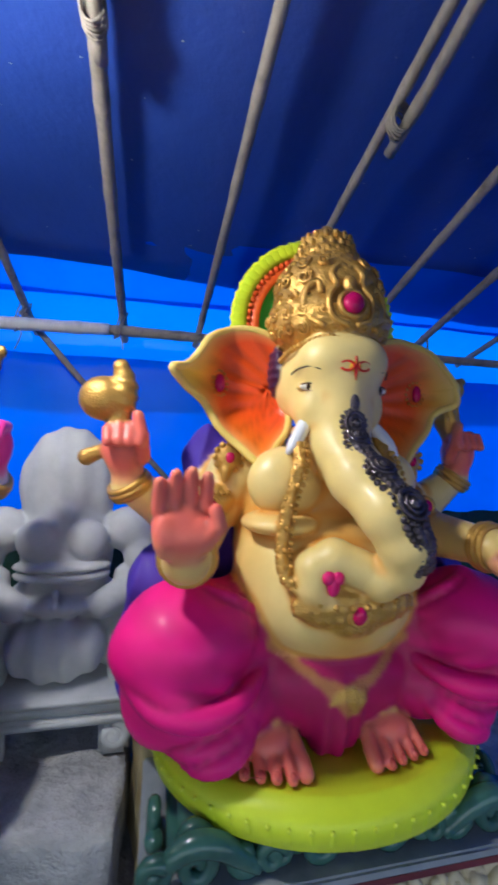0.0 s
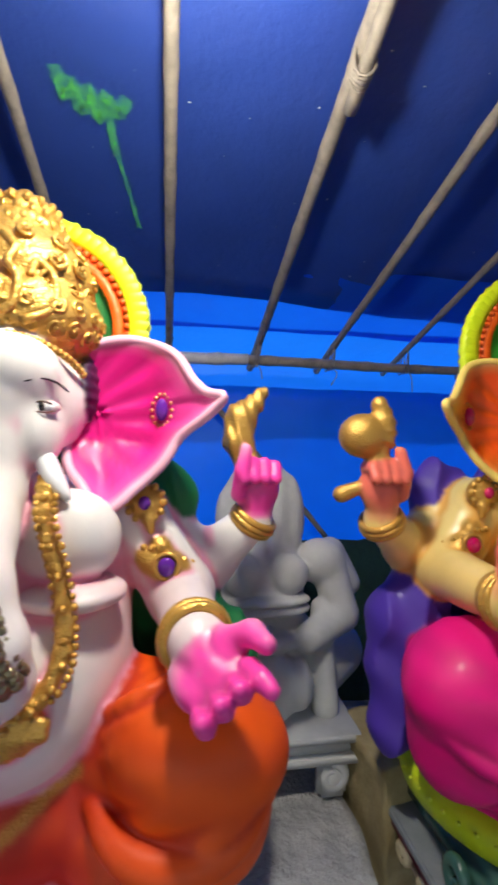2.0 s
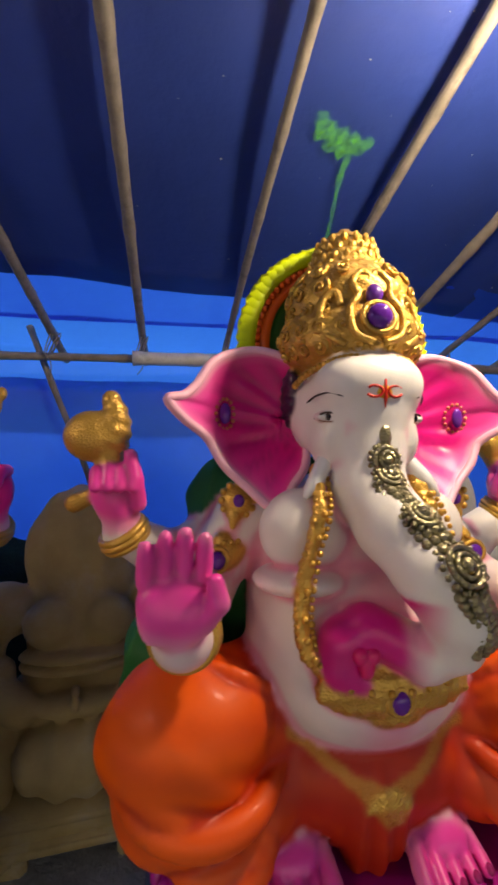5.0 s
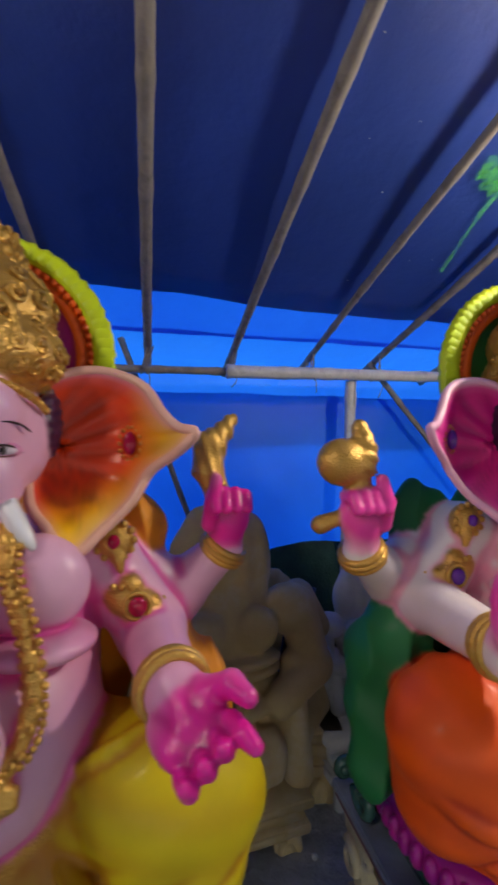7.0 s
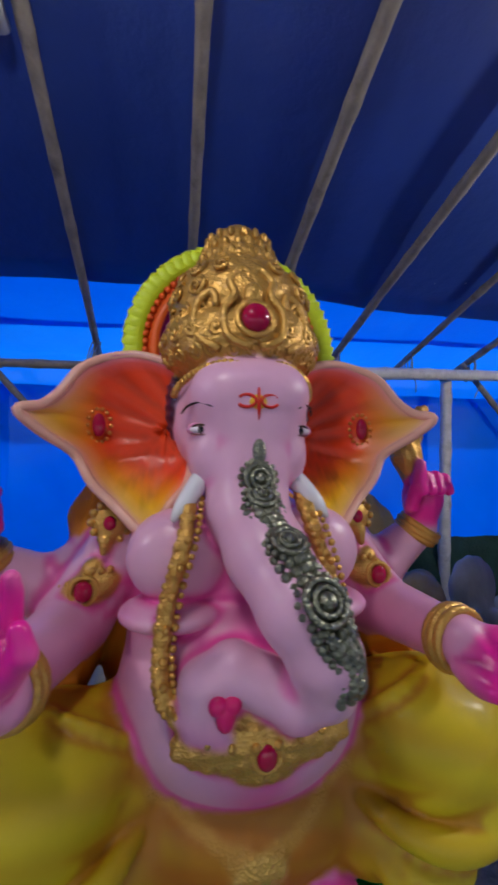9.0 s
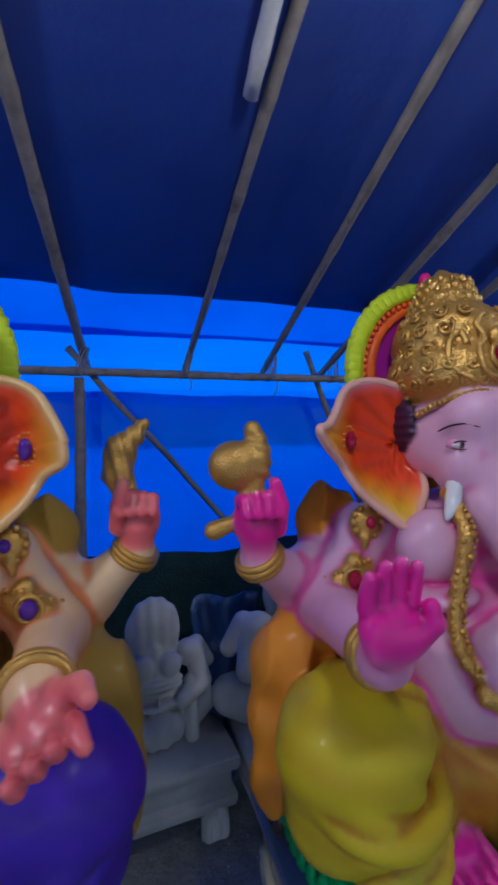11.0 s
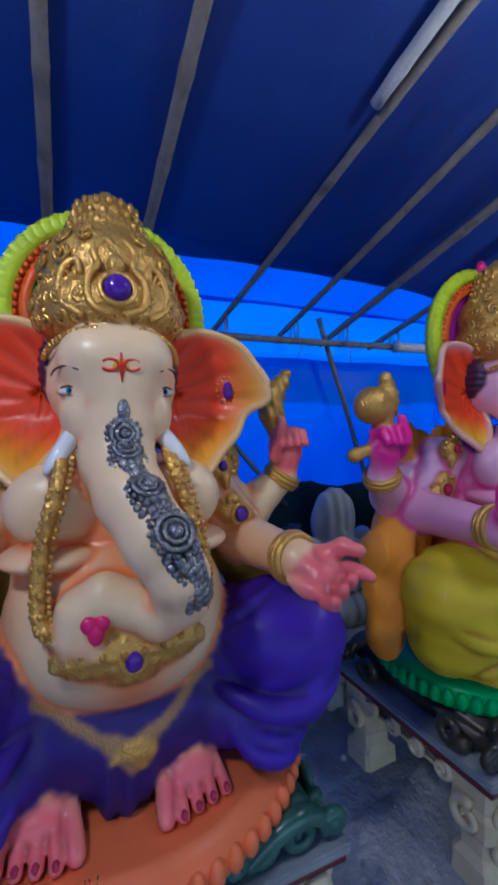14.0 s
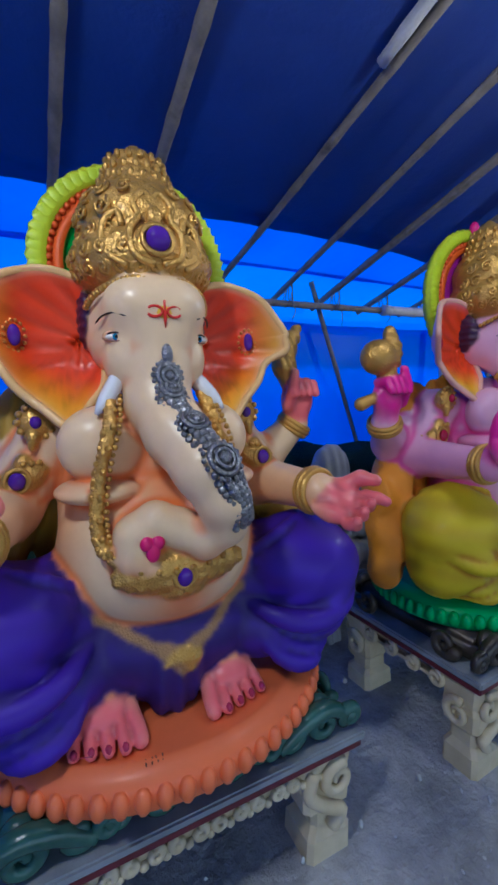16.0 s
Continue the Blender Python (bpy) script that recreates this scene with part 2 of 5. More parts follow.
# ---------------------------------------------------------------- modelled idols
class Clay:
    """Soft solids pressed together on a grid of distances, then skinned as one surface."""

    def __init__(self, lo, hi, h):
        self.lo, self.h = np.array(lo), h
        self.ax = [np.arange(a, b, h, dtype=np.float32) for a, b in zip(lo, hi)]
        self.d = np.full([len(a) for a in self.ax], 1.0, np.float32)
        self.own = np.zeros(self.d.shape, np.int8)

    def put(self, f, lo, hi, tag, k):
        s = [slice(max(0, int((l - o) / self.h) - 8), max(0, int((u - o) / self.h) + 9)) for l, u, o in zip(lo, hi, self.lo)]
        x, y, z = (a[q].reshape([-1 if i == j else 1 for j in range(3)]) for i, (a, q) in enumerate(zip(self.ax, s)))
        s = tuple(s)
        old, d = self.d[s], f(x, y, z).astype(np.float32)
        self.own[s] = np.where(d < old, tag, self.own[s])
        if k:
            w = np.clip(0.5 + 0.5 * (old - d) / k, 0, 1)
            self.d[s] = old * (1 - w) + d * w - k * w * (1 - w)
        else:
            self.d[s] = np.minimum(old, d)

    def ball(self, c, r, tag, k=0.02, turn=(0, 0, 0), wrinkle=None):
        m = np.array(Euler([radians(a) for a in turn]).to_matrix()).T
        big = max(r)

        def f(x, y, z):
            p, q, w = x - c[0], y - c[1], z - c[2]
            a, b, e = (m[i][0] * p + m[i][1] * q + m[i][2] * w for i in range(3))
            k0 = np.sqrt((a / r[0]) ** 2 + (b / r[1]) ** 2 + (e / r[2]) ** 2) + 1e-6
            k1 = np.sqrt((a / r[0] ** 2) ** 2 + (b / r[1] ** 2) ** 2 + (e / r[2] ** 2) ** 2) + 1e-6
            d = k0 * (k0 - 1) / k1
            return d if wrinkle is None else d + wrinkle(x, y, z)
        self.put(f, [v - big - 0.02 for v in c], [v + big + 0.02 for v in c], tag, k)

    def limb(self, pts, radii, tag, k=0.02, wrinkle=None):
        for a, b, ra, rb in zip(pts, pts[1:], radii, radii[1:]):
            a, b, r = np.array(a), np.array(b), max(ra, rb)

            def f(x, y, z, a=a, b=b, ra=ra, rb=rb):
                e = b - a
                t = np.clip(((x - a[0]) * e[0] + (y - a[1]) * e[1] + (z - a[2]) * e[2]) / (e @ e), 0, 1)
                d = np.sqrt((x - a[0] - t * e[0]) ** 2 + (y - a[1] - t * e[1]) ** 2 + (z - a[2] - t * e[2]) ** 2) - ra - (rb - ra) * t
                return d if wrinkle is None else d + wrinkle(x, y, z)
            self.put(f, np.minimum(a, b) - r - 0.02, np.maximum(a, b) + r + 0.02, tag, k)

    def skin(self):
        """Vertices, quads and owners of the zero surface."""
        d = self.d
        n = np.array(d.shape) - 1
        inside = d < 0
        total, count = np.zeros((*n, 3), np.float32), np.zeros(n, np.float32)
        corner = lambda a, o: a[o[0]:o[0] + n[0], o[1]:o[1] + n[1], o[2]:o[2] + n[2]]
        for axis in range(3):
            for u in (0, 1):
                for v in (0, 1):
                    o = [u, v]
                    o.insert(axis, 0)
                    e = list(o)
                    e[axis] = 1
                    a, b = corner(d, o), corner(d, e)
                    cross = (a < 0) != (b < 0)
                    i = np.nonzero(cross)
                    t = a[i] / (a[i] - b[i])
                    p = np.tile(np.array(o, np.float32), (len(t), 1))
                    p[:, axis] += t
                    total[i] += p
                    count[i] += 1
        cells = np.nonzero(count)
        index = np.full(n, -1, np.int64)
        index[cells] = np.arange(len(cells[0]))
        rel = total[cells] / count[cells][:, None]
        grid = np.stack(cells, 1) + rel
        verts = self.lo + grid * self.h
        near = np.rint(grid).astype(int)
        own = self.own[near[:, 0], near[:, 1], near[:, 2]]
        quads = []
        for axis in range(3):
            u, v = (axis + 1) % 3, (axis + 2) % 3
            o = [slice(1, -1)] * 3
            o[axis] = slice(0, -1)
            q = [slice(1, -1)] * 3
            q[axis] = slice(1, None)
            a, b = inside[tuple(o)], inside[tuple(q)]
            for flip in (False, True):
                i = np.stack(np.nonzero((a & ~b) if not flip else (~a & b)), 1)
                i[:, u] += 1
                i[:, v] += 1
                ring = []
                for du, dv in ((-1, -1), (0, -1), (0, 0), (-1, 0)):
                    j = i.copy()
                    j[:, u] += du
                    j[:, v] += dv
                    ring.append(index[j[:, 0], j[:, 1], j[:, 2]])
                quads.append(np.stack(ring[::-1] if flip else ring, 1))
        return verts, np.concatenate(quads), own


class Cast:
    """Collects the painted pieces of one idol into a single mesh."""

    def __init__(self):
        self.v, self.f, self.paint, self.gilt, self.matt, self.n = [], [], [], [], [], 0

    def add(self, verts, faces, paint, gilt=0.0, matt=0.4):
        verts = np.asarray(verts, float)
        k = len(verts)
        self.v.append(verts)
        self.f += [[int(i) + self.n for i in q] for q in faces]
        self.paint.append(np.broadcast_to(np.asarray(paint, float), (k, 3)))
        self.gilt.append(np.broadcast_to(gilt, (k,)))
        self.matt.append(np.broadcast_to(matt, (k,)))
        self.n += k

    def bm(self, bm, paint, gilt=0.0, matt=0.4):
        bm.verts.index_update()
        self.add([v.co[:] for v in bm.verts], [[v.index for v in f.verts] for f in bm.faces], paint, gilt, matt)
        bm.free()

    def orb(self, c, r, paint, gilt=0.0, matt=0.2, seg=12, rings=7):
        r = (r, r, r) if not hasattr(r, "__len__") else r
        v = [(c[0], c[1], c[2] + r[2])]
        for i in range(1, rings):
            a = math.pi * i / rings
            v += [(c[0] + r[0] * math.sin(a) * math.cos(u), c[1] + r[1] * math.sin(a) * math.sin(u), c[2] + r[2] * math.cos(a))
                  for u in (2 * math.pi * k / seg for k in range(seg))]
        v.append((c[0], c[1], c[2] - r[2]))
        f = [(0, 1 + k, 1 + (k + 1) % seg) for k in range(seg)]
        for i in range(rings - 2):
            b = 1 + i * seg
            f += [(b + k, b + seg + k, b + seg + (k + 1) % seg, b + (k + 1) % seg) for k in range(seg)]
        b = 1 + (rings - 2) * seg
        f += [(b + (k + 1) % seg, b + k, len(v) - 1) for k in range(seg)]
        self.add(v, f, paint, gilt, matt)

    def tube(self, path, r, paint, gilt=0.0, matt=0.3, sides=8, closed=False):
        self.bm(add_tube(bmesh.new(), path, r, sides, closed), paint, gilt, matt)

    def ring(self, c, r, thick, normal, paint, gilt=0.6, matt=0.4, n=24):
        a = Vector(normal).normalized()
        s = a.orthogonal().normalized()
        t = a.cross(s)
        self.tube([Vector(c) + (s * math.cos(u) + t * math.sin(u)) * r for u in (2 * math.pi * k / n for k in range(n))],
                  thick, paint, gilt, matt, 7, True)

    def finish(self, name, label, at):
        me = bpy.data.meshes.new(name)
        me.from_pydata(np.concatenate(self.v).tolist(), [], self.f)
        paint = np.concatenate(self.paint)
        c = me.attributes.new("paint", "FLOAT_COLOR", "POINT")
        c.data.foreach_set("color", np.concatenate([paint, np.ones((len(paint), 1))], 1).ravel())
        for key, values in (("gilt", self.gilt), ("matt", self.matt)):
            me.attributes.new(key, "FLOAT", "POINT").data.foreach_set("value", np.concatenate(values).astype(np.float32))
        me.materials.append(M_IDOL)
        me.polygons.foreach_set("use_smooth", [True] * len(me.polygons))
        me.update()
        ob = new(name, me)
        ob.matrix_world = at
        return tagged(ob, label, "idol", "row of painted idols")


def smooth_loop(pts, per=6):
    """A closed Catmull-Rom curve."""
    n, out = len(pts), []
    p = [Vector(q) for q in pts]
    for i in range(n):
        a, b, c, d = p[i - 1], p[i], p[(i + 1) % n], p[(i + 2) % n]
        for k in range(per):
            t = k / per
            out.append(0.5 * (2 * b + (c - a) * t + (2 * a - 5 * b + 4 * c - d) * t * t + (3 * b - a - 3 * c + d) * t ** 3))
    return out


def smooth_path(pts, per=6):
    p = [Vector(q) for q in pts]
    p = [p[0] * 2 - p[1]] + p + [p[-1] * 2 - p[-2]]
    out = []
    for i in range(1, len(p) - 2):
        a, b, c, d = p[i - 1:i + 3]
        out += [0.5 * (2 * b + (c - a) * t + (2 * a - 5 * b + 4 * c - d) * t * t + (3 * b - a - 3 * c + d) * t ** 3) for t in (k / per for k in range(per))]
    return out + [p[-2]]


SKIN, DHOTI, HAND, GOLD, DRAPE, HAIR, TRUNK = 1, 2, 3, 4, 5, 6, 7
TRUNK_PATH = [(0, -0.138, 0.95), (-0.004, -0.14, 0.87), (-0.008, -0.16, 0.79), (0.012, -0.235, 0.715), (0.048, -0.32, 0.64), (0.086, -0.335, 0.565),
              (0.096, -0.31, 0.505), (0.056, -0.278, 0.465), (0.0, -0.262, 0.495), (-0.052, -0.25, 0.515), (-0.10, -0.242, 0.488), (-0.106, -0.245, 0.44), (-0.07, -0.255, 0.41)]
TRUNK_RADII = [0.088, 0.083, 0.08, 0.075, 0.069, 0.06, 0.052, 0.047, 0.044, 0.046, 0.044, 0.042, 0.036]


def chased(x, y, z):
    """Raised ornament of the gilt work."""
    a = np.arctan2(x, -y)
    return -0.005 * np.abs(np.sin(a * 9 + 14 * np.sin(z * 34)) * np.sin(z * 95 + 3 * np.sin(a * 6)))


def beaded(x, y, z):
    return -0.006 * np.abs(np.sin(x * 110) * np.sin(z * 110 + y * 60))


def pleats(x, y, z):
    s = np.abs(x)
    u = z * 1.1 - (s - 0.16) * 0.55 - y * 0.25
    v = np.arctan2(z - 0.10, s - 0.14 + 0 * z)
    return (0.006 * np.sin(20 * v + 9 * y) + 0.002 * np.sin(u * 75)) * np.clip((s - 0.24) * 8, 0, 1) * np.clip((0.53 - s) * 9, 0, 1)


def folds(x, y, z):
    return 0.018 * np.abs(np.sin(x * 34 + 9 * z * np.sign(x))) - 0.009 + 0.004 * np.sin(z * 40 + x * 30)


def model_idol():
    c = Clay((-0.76, -0.50, -0.03), (0.76, 0.36, 1.47), 0.0068)
    # body
    c.ball((0, 0.03, 0.48), (0.255, 0.18, 0.31), SKIN)
    c.ball((0, -0.045, 0.41), (0.268, 0.222, 0.22), SKIN)
    c.ball((0, 0.0, 0.66), (0.22, 0.15, 0.17), SKIN, 0.04)
    for s in (-1, 1):
        c.ball((s * 0.142, -0.112, 0.69), (0.106, 0.074, 0.098), SKIN, 0.014)
        c.ball((s * 0.155, -0.112, 0.580), (0.108, 0.10, 0.034), SKIN, 0.005)
    c.ball((0, -0.058, 0.365), (0.245, 0.212, 0.172), SKIN, 0.03)
    # seat and legs
    c.ball((0, 0.0, 0.16), (0.34, 0.24, 0.18), DHOTI, 0.02, wrinkle=pleats)
    for s in (-1, 1):
        c.limb([(s * 0.17, 0.0, 0.24), (s * 0.42, -0.13, 0.285)], [0.15, 0.15], DHOTI, 0.03, pleats)
        c.ball((s * 0.415, -0.15, 0.25), (0.15, 0.155, 0.18), DHOTI, 0.03, wrinkle=pleats)
        c.limb([(s * 0.43, -0.13, 0.15), (s * 0.26, -0.14, 0.13)], [0.13, 0.1], DHOTI, 0.03, pleats)
        # the full fold over the knee and the lip of cloth hanging under it
        c.ball((s * 0.412, -0.165, 0.30), (0.180, 0.138, 0.125), DHOTI, 0.016, turn=(0, s * 10, 0))
        lip = smooth_path([(s * 0.195, -0.15, 0.232), (s * 0.27, -0.255, 0.195), (s * 0.37, -0.290, 0.178), (s * 0.48, -0.270, 0.20), (s * 0.565, -0.185, 0.265)], 5)
        c.limb(lip, [0.010 + 0.020 * math.sin(math.pi * q / (len(lip) - 1)) for q in range(len(lip))], DHOTI, 0.010)
        for i in range(5):
            t = radians(-78 + 22 * i)
            ridge = smooth_path([(s * 0.20, -0.155, 0.20 + 0.008 * i), (s * (0.27 + 0.06 * i * 0.3), -0.255 + 0.012 * i, 0.085 + 0.022 * i),
                                 (s * (0.36 + 0.035 * i), -0.268 + 0.02 * i, 0.05 + 0.028 * i), (s * (0.44 + 0.028 * i), -0.20 + 0.015 * i, 0.05 + 0.04 * i)], 4)
            c.limb(ridge, [0.009 + 0.017 * math.sin(math.pi * min(1.0, q / 11.0)) for q in range(len(ridge))], DHOTI, 0.010)
        for i in range(3):
            crease = smooth_path([(s * 0.21, -0.14, 0.27 + 0.03 * i), (s * 0.29, -0.235 + 0.02 * i, 0.335 + 0.035 * i), (s * 0.40, -0.24 + 0.04 * i, 0.385 + 0.028 * i)], 4)
            c.limb(crease, [0.006, 0.010, 0.012, 0.013, 0.013, 0.012, 0.010, 0.008, 0.005], DHOTI, 0.012)
    c.ball((-0.02, -0.165, 0.10), (0.09, 0.085, 0.13), DHOTI, 0.03, wrinkle=lambda x, y, z: 0.006 * np.sin(x * 130))
    # feet
    for s, fx in ((-1, -0.195), (1, 0.13)):
        c.limb([(fx + s * 0.02, -0.12, 0.105), (fx, -0.165, 0.065)], [0.056, 0.055], SKIN, 0.015)
        c.limb([(fx + s * 0.10, -0.08, 0.21), (fx + s * 0.03, -0.095, 0.168)], [0.09, 0.07], DHOTI, 0.015)
        c.ball((fx, -0.180, 0.045), (0.074, 0.070, 0.047), HAND, 0.015)
        for k in range(5):
            u = (k - 2) * 0.032
            long = 0.292 - 0.010 * abs(k - (1 if s > 0 else 3)) + (0.004 if (k == 0) == (s > 0) else 0)
            thick = 0.0205 if (k == (0 if s > 0 else 4)) else 0.0148
            c.limb([(fx + u * 0.95, -0.205, 0.052), (fx + u * 1.08, -long + 0.03, 0.03), (fx + u * 1.12, -long, 0.018)], [thick, thick, thick * 0.95], HAND, 0.001)
    # shoulders and arms
    for s in (-1, 1):
        c.ball((s * 0.235, 0.05, 0.715), (0.09, 0.085, 0.07), SKIN, 0.03)
        c.limb([(s * 0.25, 0.055, 0.70), (s * 0.37, 0.035, 0.53)], [0.08, 0.078], SKIN, 0.03)
        wx, wy, wz = (-0.565, 0.03, 0.665) if s < 0 else (0.56, 0.115, 0.69)
        c.limb([(s * 0.24, 0.11, 0.69), (s * 0.44, 0.15 if s > 0 else 0.115, 0.575), (wx, wy, wz)], [0.08, 0.074, 0.048], SKIN, 0.02)
        # raised rear fists
        fx, fy, fz = (-0.578, 0.005, 0.775) if s < 0 else (0.565, 0.10, 0.79)
        c.limb([(wx, wy, wz), (fx, fy, fz - 0.03)], [0.044, 0.045], HAND, 0.02)
        c.ball((fx, fy, fz - 0.008), (0.062, 0.044, 0.07), HAND, 0.02)
        for k in range(4):
            x = fx + (k - 1.5) * 0.0275
            c.limb([(x, fy + 0.005, fz + 0.042), (x, fy - 0.040, fz + 0.054 - 0.007 * abs(k - 1.5)), (x, fy - 0.060, fz + 0.012)], [0.0175, 0.0175, 0.015], HAND, 0.003)
        c.limb([(fx - s * 0.05, fy - 0.02, fz - 0.03), (fx - s * 0.046, fy - 0.05, fz + 0.03), (fx - s * 0.035, fy - 0.045, fz + 0.085)], [0.022, 0.020, 0.016], HAND, 0.006)
    # open giving palm, fingers forward and three of them curled
    wrist = Vector((0.402, -0.255, 0.530))
    c.limb([(0.37, 0.035, 0.52), wrist[:]], [0.076, 0.05], SKIN, 0.03)
    f = Vector((0.40, -0.88, -0.17)).normalized()
    n = Vector((-0.34, -0.62, 0.70))
    n = (n - f * n.dot(f)).normalized()
    a = n.cross(f)
    turn = [math.degrees(v) for v in Matrix((a, -f, n)).transposed().to_euler()]
    palm = wrist + f * 0.07 - a * 0.012 - n * 0.006
    c.limb([wrist[:], palm[:]], [0.045, 0.034], HAND, 0.02)
    c.ball(palm[:], (0.066, 0.068, 0.024), HAND, 0.015, turn=turn)
    c.ball((palm - f * 0.02 + a * 0.042 + n * 0.014)[:], (0.026, 0.044, 0.020), HAND, 0.012, turn=turn)
    c.ball((palm - f * 0.01 - a * 0.042 + n * 0.012)[:], (0.022, 0.05, 0.018), HAND, 0.012, turn=turn)
    for k in range(4):
        base = palm + f * 0.052 + a * ((1.5 - k) * 0.033)
        long = (0.060, 0.044, 0.040, 0.036)[k]
        curl = (0.004, 0.026, 0.028, 0.026)[k]
        c.limb([base[:], (base + f * long * 0.62 + n * 0.008)[:], (base + f * long * (1.0 if k == 0 else 0.82) + n * curl)[:]], [0.0175, 0.0165, 0.0135], HAND, 0.003)
    t = palm + a * 0.055 - f * 0.01 + n * 0.01
    c.limb([t[:], (t + a * 0.03 + f * 0.035 + n * 0.014)[:], (t + a * 0.032 + f * 0.078 + n * 0.018)[:]], [0.024, 0.021, 0.016], HAND, 0.008)
    # blessing palm
    c.limb([(-0.37, 0.035, 0.52), (-0.418, -0.29, 0.535)], [0.078, 0.052], SKIN, 0.03)
    c.limb([(-0.418, -0.29, 0.535), (-0.428, -0.325, 0.59)], [0.05, 0.04], HAND, 0.02)
    c.ball((-0.43, -0.335, 0.612), (0.066, 0.028, 0.07), HAND, 0.015, turn=(-8, 0, 0))
    c.ball((-0.395, -0.352, 0.595), (0.028, 0.018, 0.042), HAND, 0.012, turn=(0, 18, 0))
    c.ball((-0.468, -0.350, 0.595), (0.022, 0.015, 0.045), HAND, 0.012)
    for k in range(4):
        fx = -0.480 + 0.0315 * k
        top = (0.722, 0.738, 0.744, 0.734)[k]
        c.limb([(fx, -0.335, 0.65), (fx + 0.001 * k, -0.343, top - 0.035), (fx + 0.001 * k, -0.352, top - 0.012)], [0.0168, 0.0155, 0.0128], HAND, 0.001)
    c.limb([(-0.385, -0.345, 0.585), (-0.36, -0.365, 0.62), (-0.366, -0.368, 0.655)], [0.023, 0.019, 0.015], HAND, 0.006)
    # head
    c.ball((0, -0.07, 0.975), (0.128, 0.145, 0.135), SKIN, 0.03)
    for s in (-1, 1):
        c.ball((s * 0.043, -0.15, 1.025), (0.08, 0.074, 0.066), SKIN, 0.05)
        c.ball((s * 0.085, -0.03, 0.975), (0.07, 0.10, 0.11), SKIN, 0.03)
        c.ball((s * 0.078, -0.115, 0.90), (0.05, 0.07, 0.075), SKIN, 0.02)
        c.ball((s * 0.15, 0.0, 1.01), (0.022, 0.06, 0.075), HAIR, 0.004, wrinkle=lambda x, y, z: 0.003 * np.sin(z * 260))
    c.limb(TRUNK_PATH, TRUNK_RADII, TRUNK, 0.02)
    # crown
    c.ball((0, -0.03, 1.145), (0.178, 0.172, 0.108), GOLD, 0.006, wrinkle=chased)
    c.ball((0, -0.02, 1.235), (0.158, 0.15, 0.125), GOLD, 0.01, wrinkle=chased)
    c.ball((0, -0.01, 1.345), (0.092, 0.088, 0.062), GOLD, 0.012, wrinkle=beaded)
    c.ball((0, -0.005, 1.395), (0.074, 0.07, 0.05), GOLD, 0.008, wrinkle=beaded)
    c.limb([(0, 0.0, 1.42), (0, 0.0, 1.472)], [0.046, 0.008], GOLD, 0.015)
    # necklaces and belt
    c.limb(smooth_path([(-0.12, -0.13, 0.83), (-0.135, -0.205, 0.74), (-0.165, -0.208, 0.63), (-0.178, -0.21, 0.53), (-0.168, -0.235, 0.46), (-0.10, -0.262, 0.41), (0, -0.272, 0.385),
                        (0.10, -0.262, 0.41), (0.158, -0.235, 0.47), (0.17, -0.215, 0.55), (0.15, -0.205, 0.65), (0.12, -0.195, 0.75), (0.11, -0.13, 0.83)], 2),
           [0.0135] * 25, GOLD, 0.004, beaded)
    c.ball((0, -0.256, 0.398), (0.160, 0.034, 0.052), GOLD, 0.006, wrinkle=beaded)
    c.ball((0, -0.256, 0.36), (0.06, 0.028, 0.034), GOLD, 0.008, wrinkle=beaded)
    c.ball((0, -0.232, 0.150), (0.05, 0.016, 0.04), GOLD, 0.012, wrinkle=beaded)
    # shawl behind
    c.ball((0, 0.15, 0.46), (0.34, 0.085, 0.40), DRAPE, 0.01, wrinkle=folds)
    for s in (-1, 1):
        c.ball((s * 0.30, 0.15, 0.70), (0.11, 0.07, 0.15), DRAPE, 0.03, turn=(0, s * 25, 0), wrinkle=folds)
        c.limb([(s * 0.33, 0.14, 0.55), (s * 0.46, 0.10, 0.36), (s * 0.52, 0.06, 0.08)], [0.09, 0.10, 0.075], DRAPE, 0.03, folds)
        # armlets and shoulder brooches
        c.ball((s * 0.330, -0.002, 0.606), (0.080, 0.052, 0.042), GOLD, 0.003, turn=(0, s * 28, 0))
        c.ball((s * 0.322, -0.018, 0.645), (0.026, 0.026, 0.028), GOLD, 0.008)
        c.ball((s * 0.287, -0.018, 0.748), (0.044, 0.030, 0.044), GOLD, 0.003)
        c.limb([(s * 0.297, -0.036, 0.713), (s * 0.302, -0.038, 0.685)], [0.016, 0.008], GOLD, 0.004)
    # conch and hooked goad
    c.ball((-0.635, -0.005, 0.905), (0.068, 0.058, 0.062), GOLD, 0.004)
    c.ball((-0.582, -0.010, 0.922), (0.037, 0.044, 0.07), GOLD, 0.012, wrinkle=lambda x, y, z: 0.003 * np.sin(z * 200 + x * 60))
    c.ball((-0.592, -0.015, 0.990), (0.023, 0.023, 0.026), GOLD, 0.012)
    c.limb([(-0.585, -0.01, 0.79), (-0.602, -0.008, 0.875)], [0.03, 0.036], GOLD, 0.01)
    c.limb([(-0.683, 0.03, 0.742), (-0.632, 0.01, 0.765)], [0.025, 0.018], GOLD, 0.01)
    c.limb([(0.545, 0.10, 0.83), (0.515, 0.105, 0.90), (0.522, 0.11, 0.965), (0.56, 0.115, 1.005), (0.58, 0.12, 1.035)], [0.03, 0.043, 0.042, 0.026, 0.018], GOLD, 0.01,
           lambda x, y, z: 0.003 * np.sin(x * 220 + z * 60))
    return c.skin()


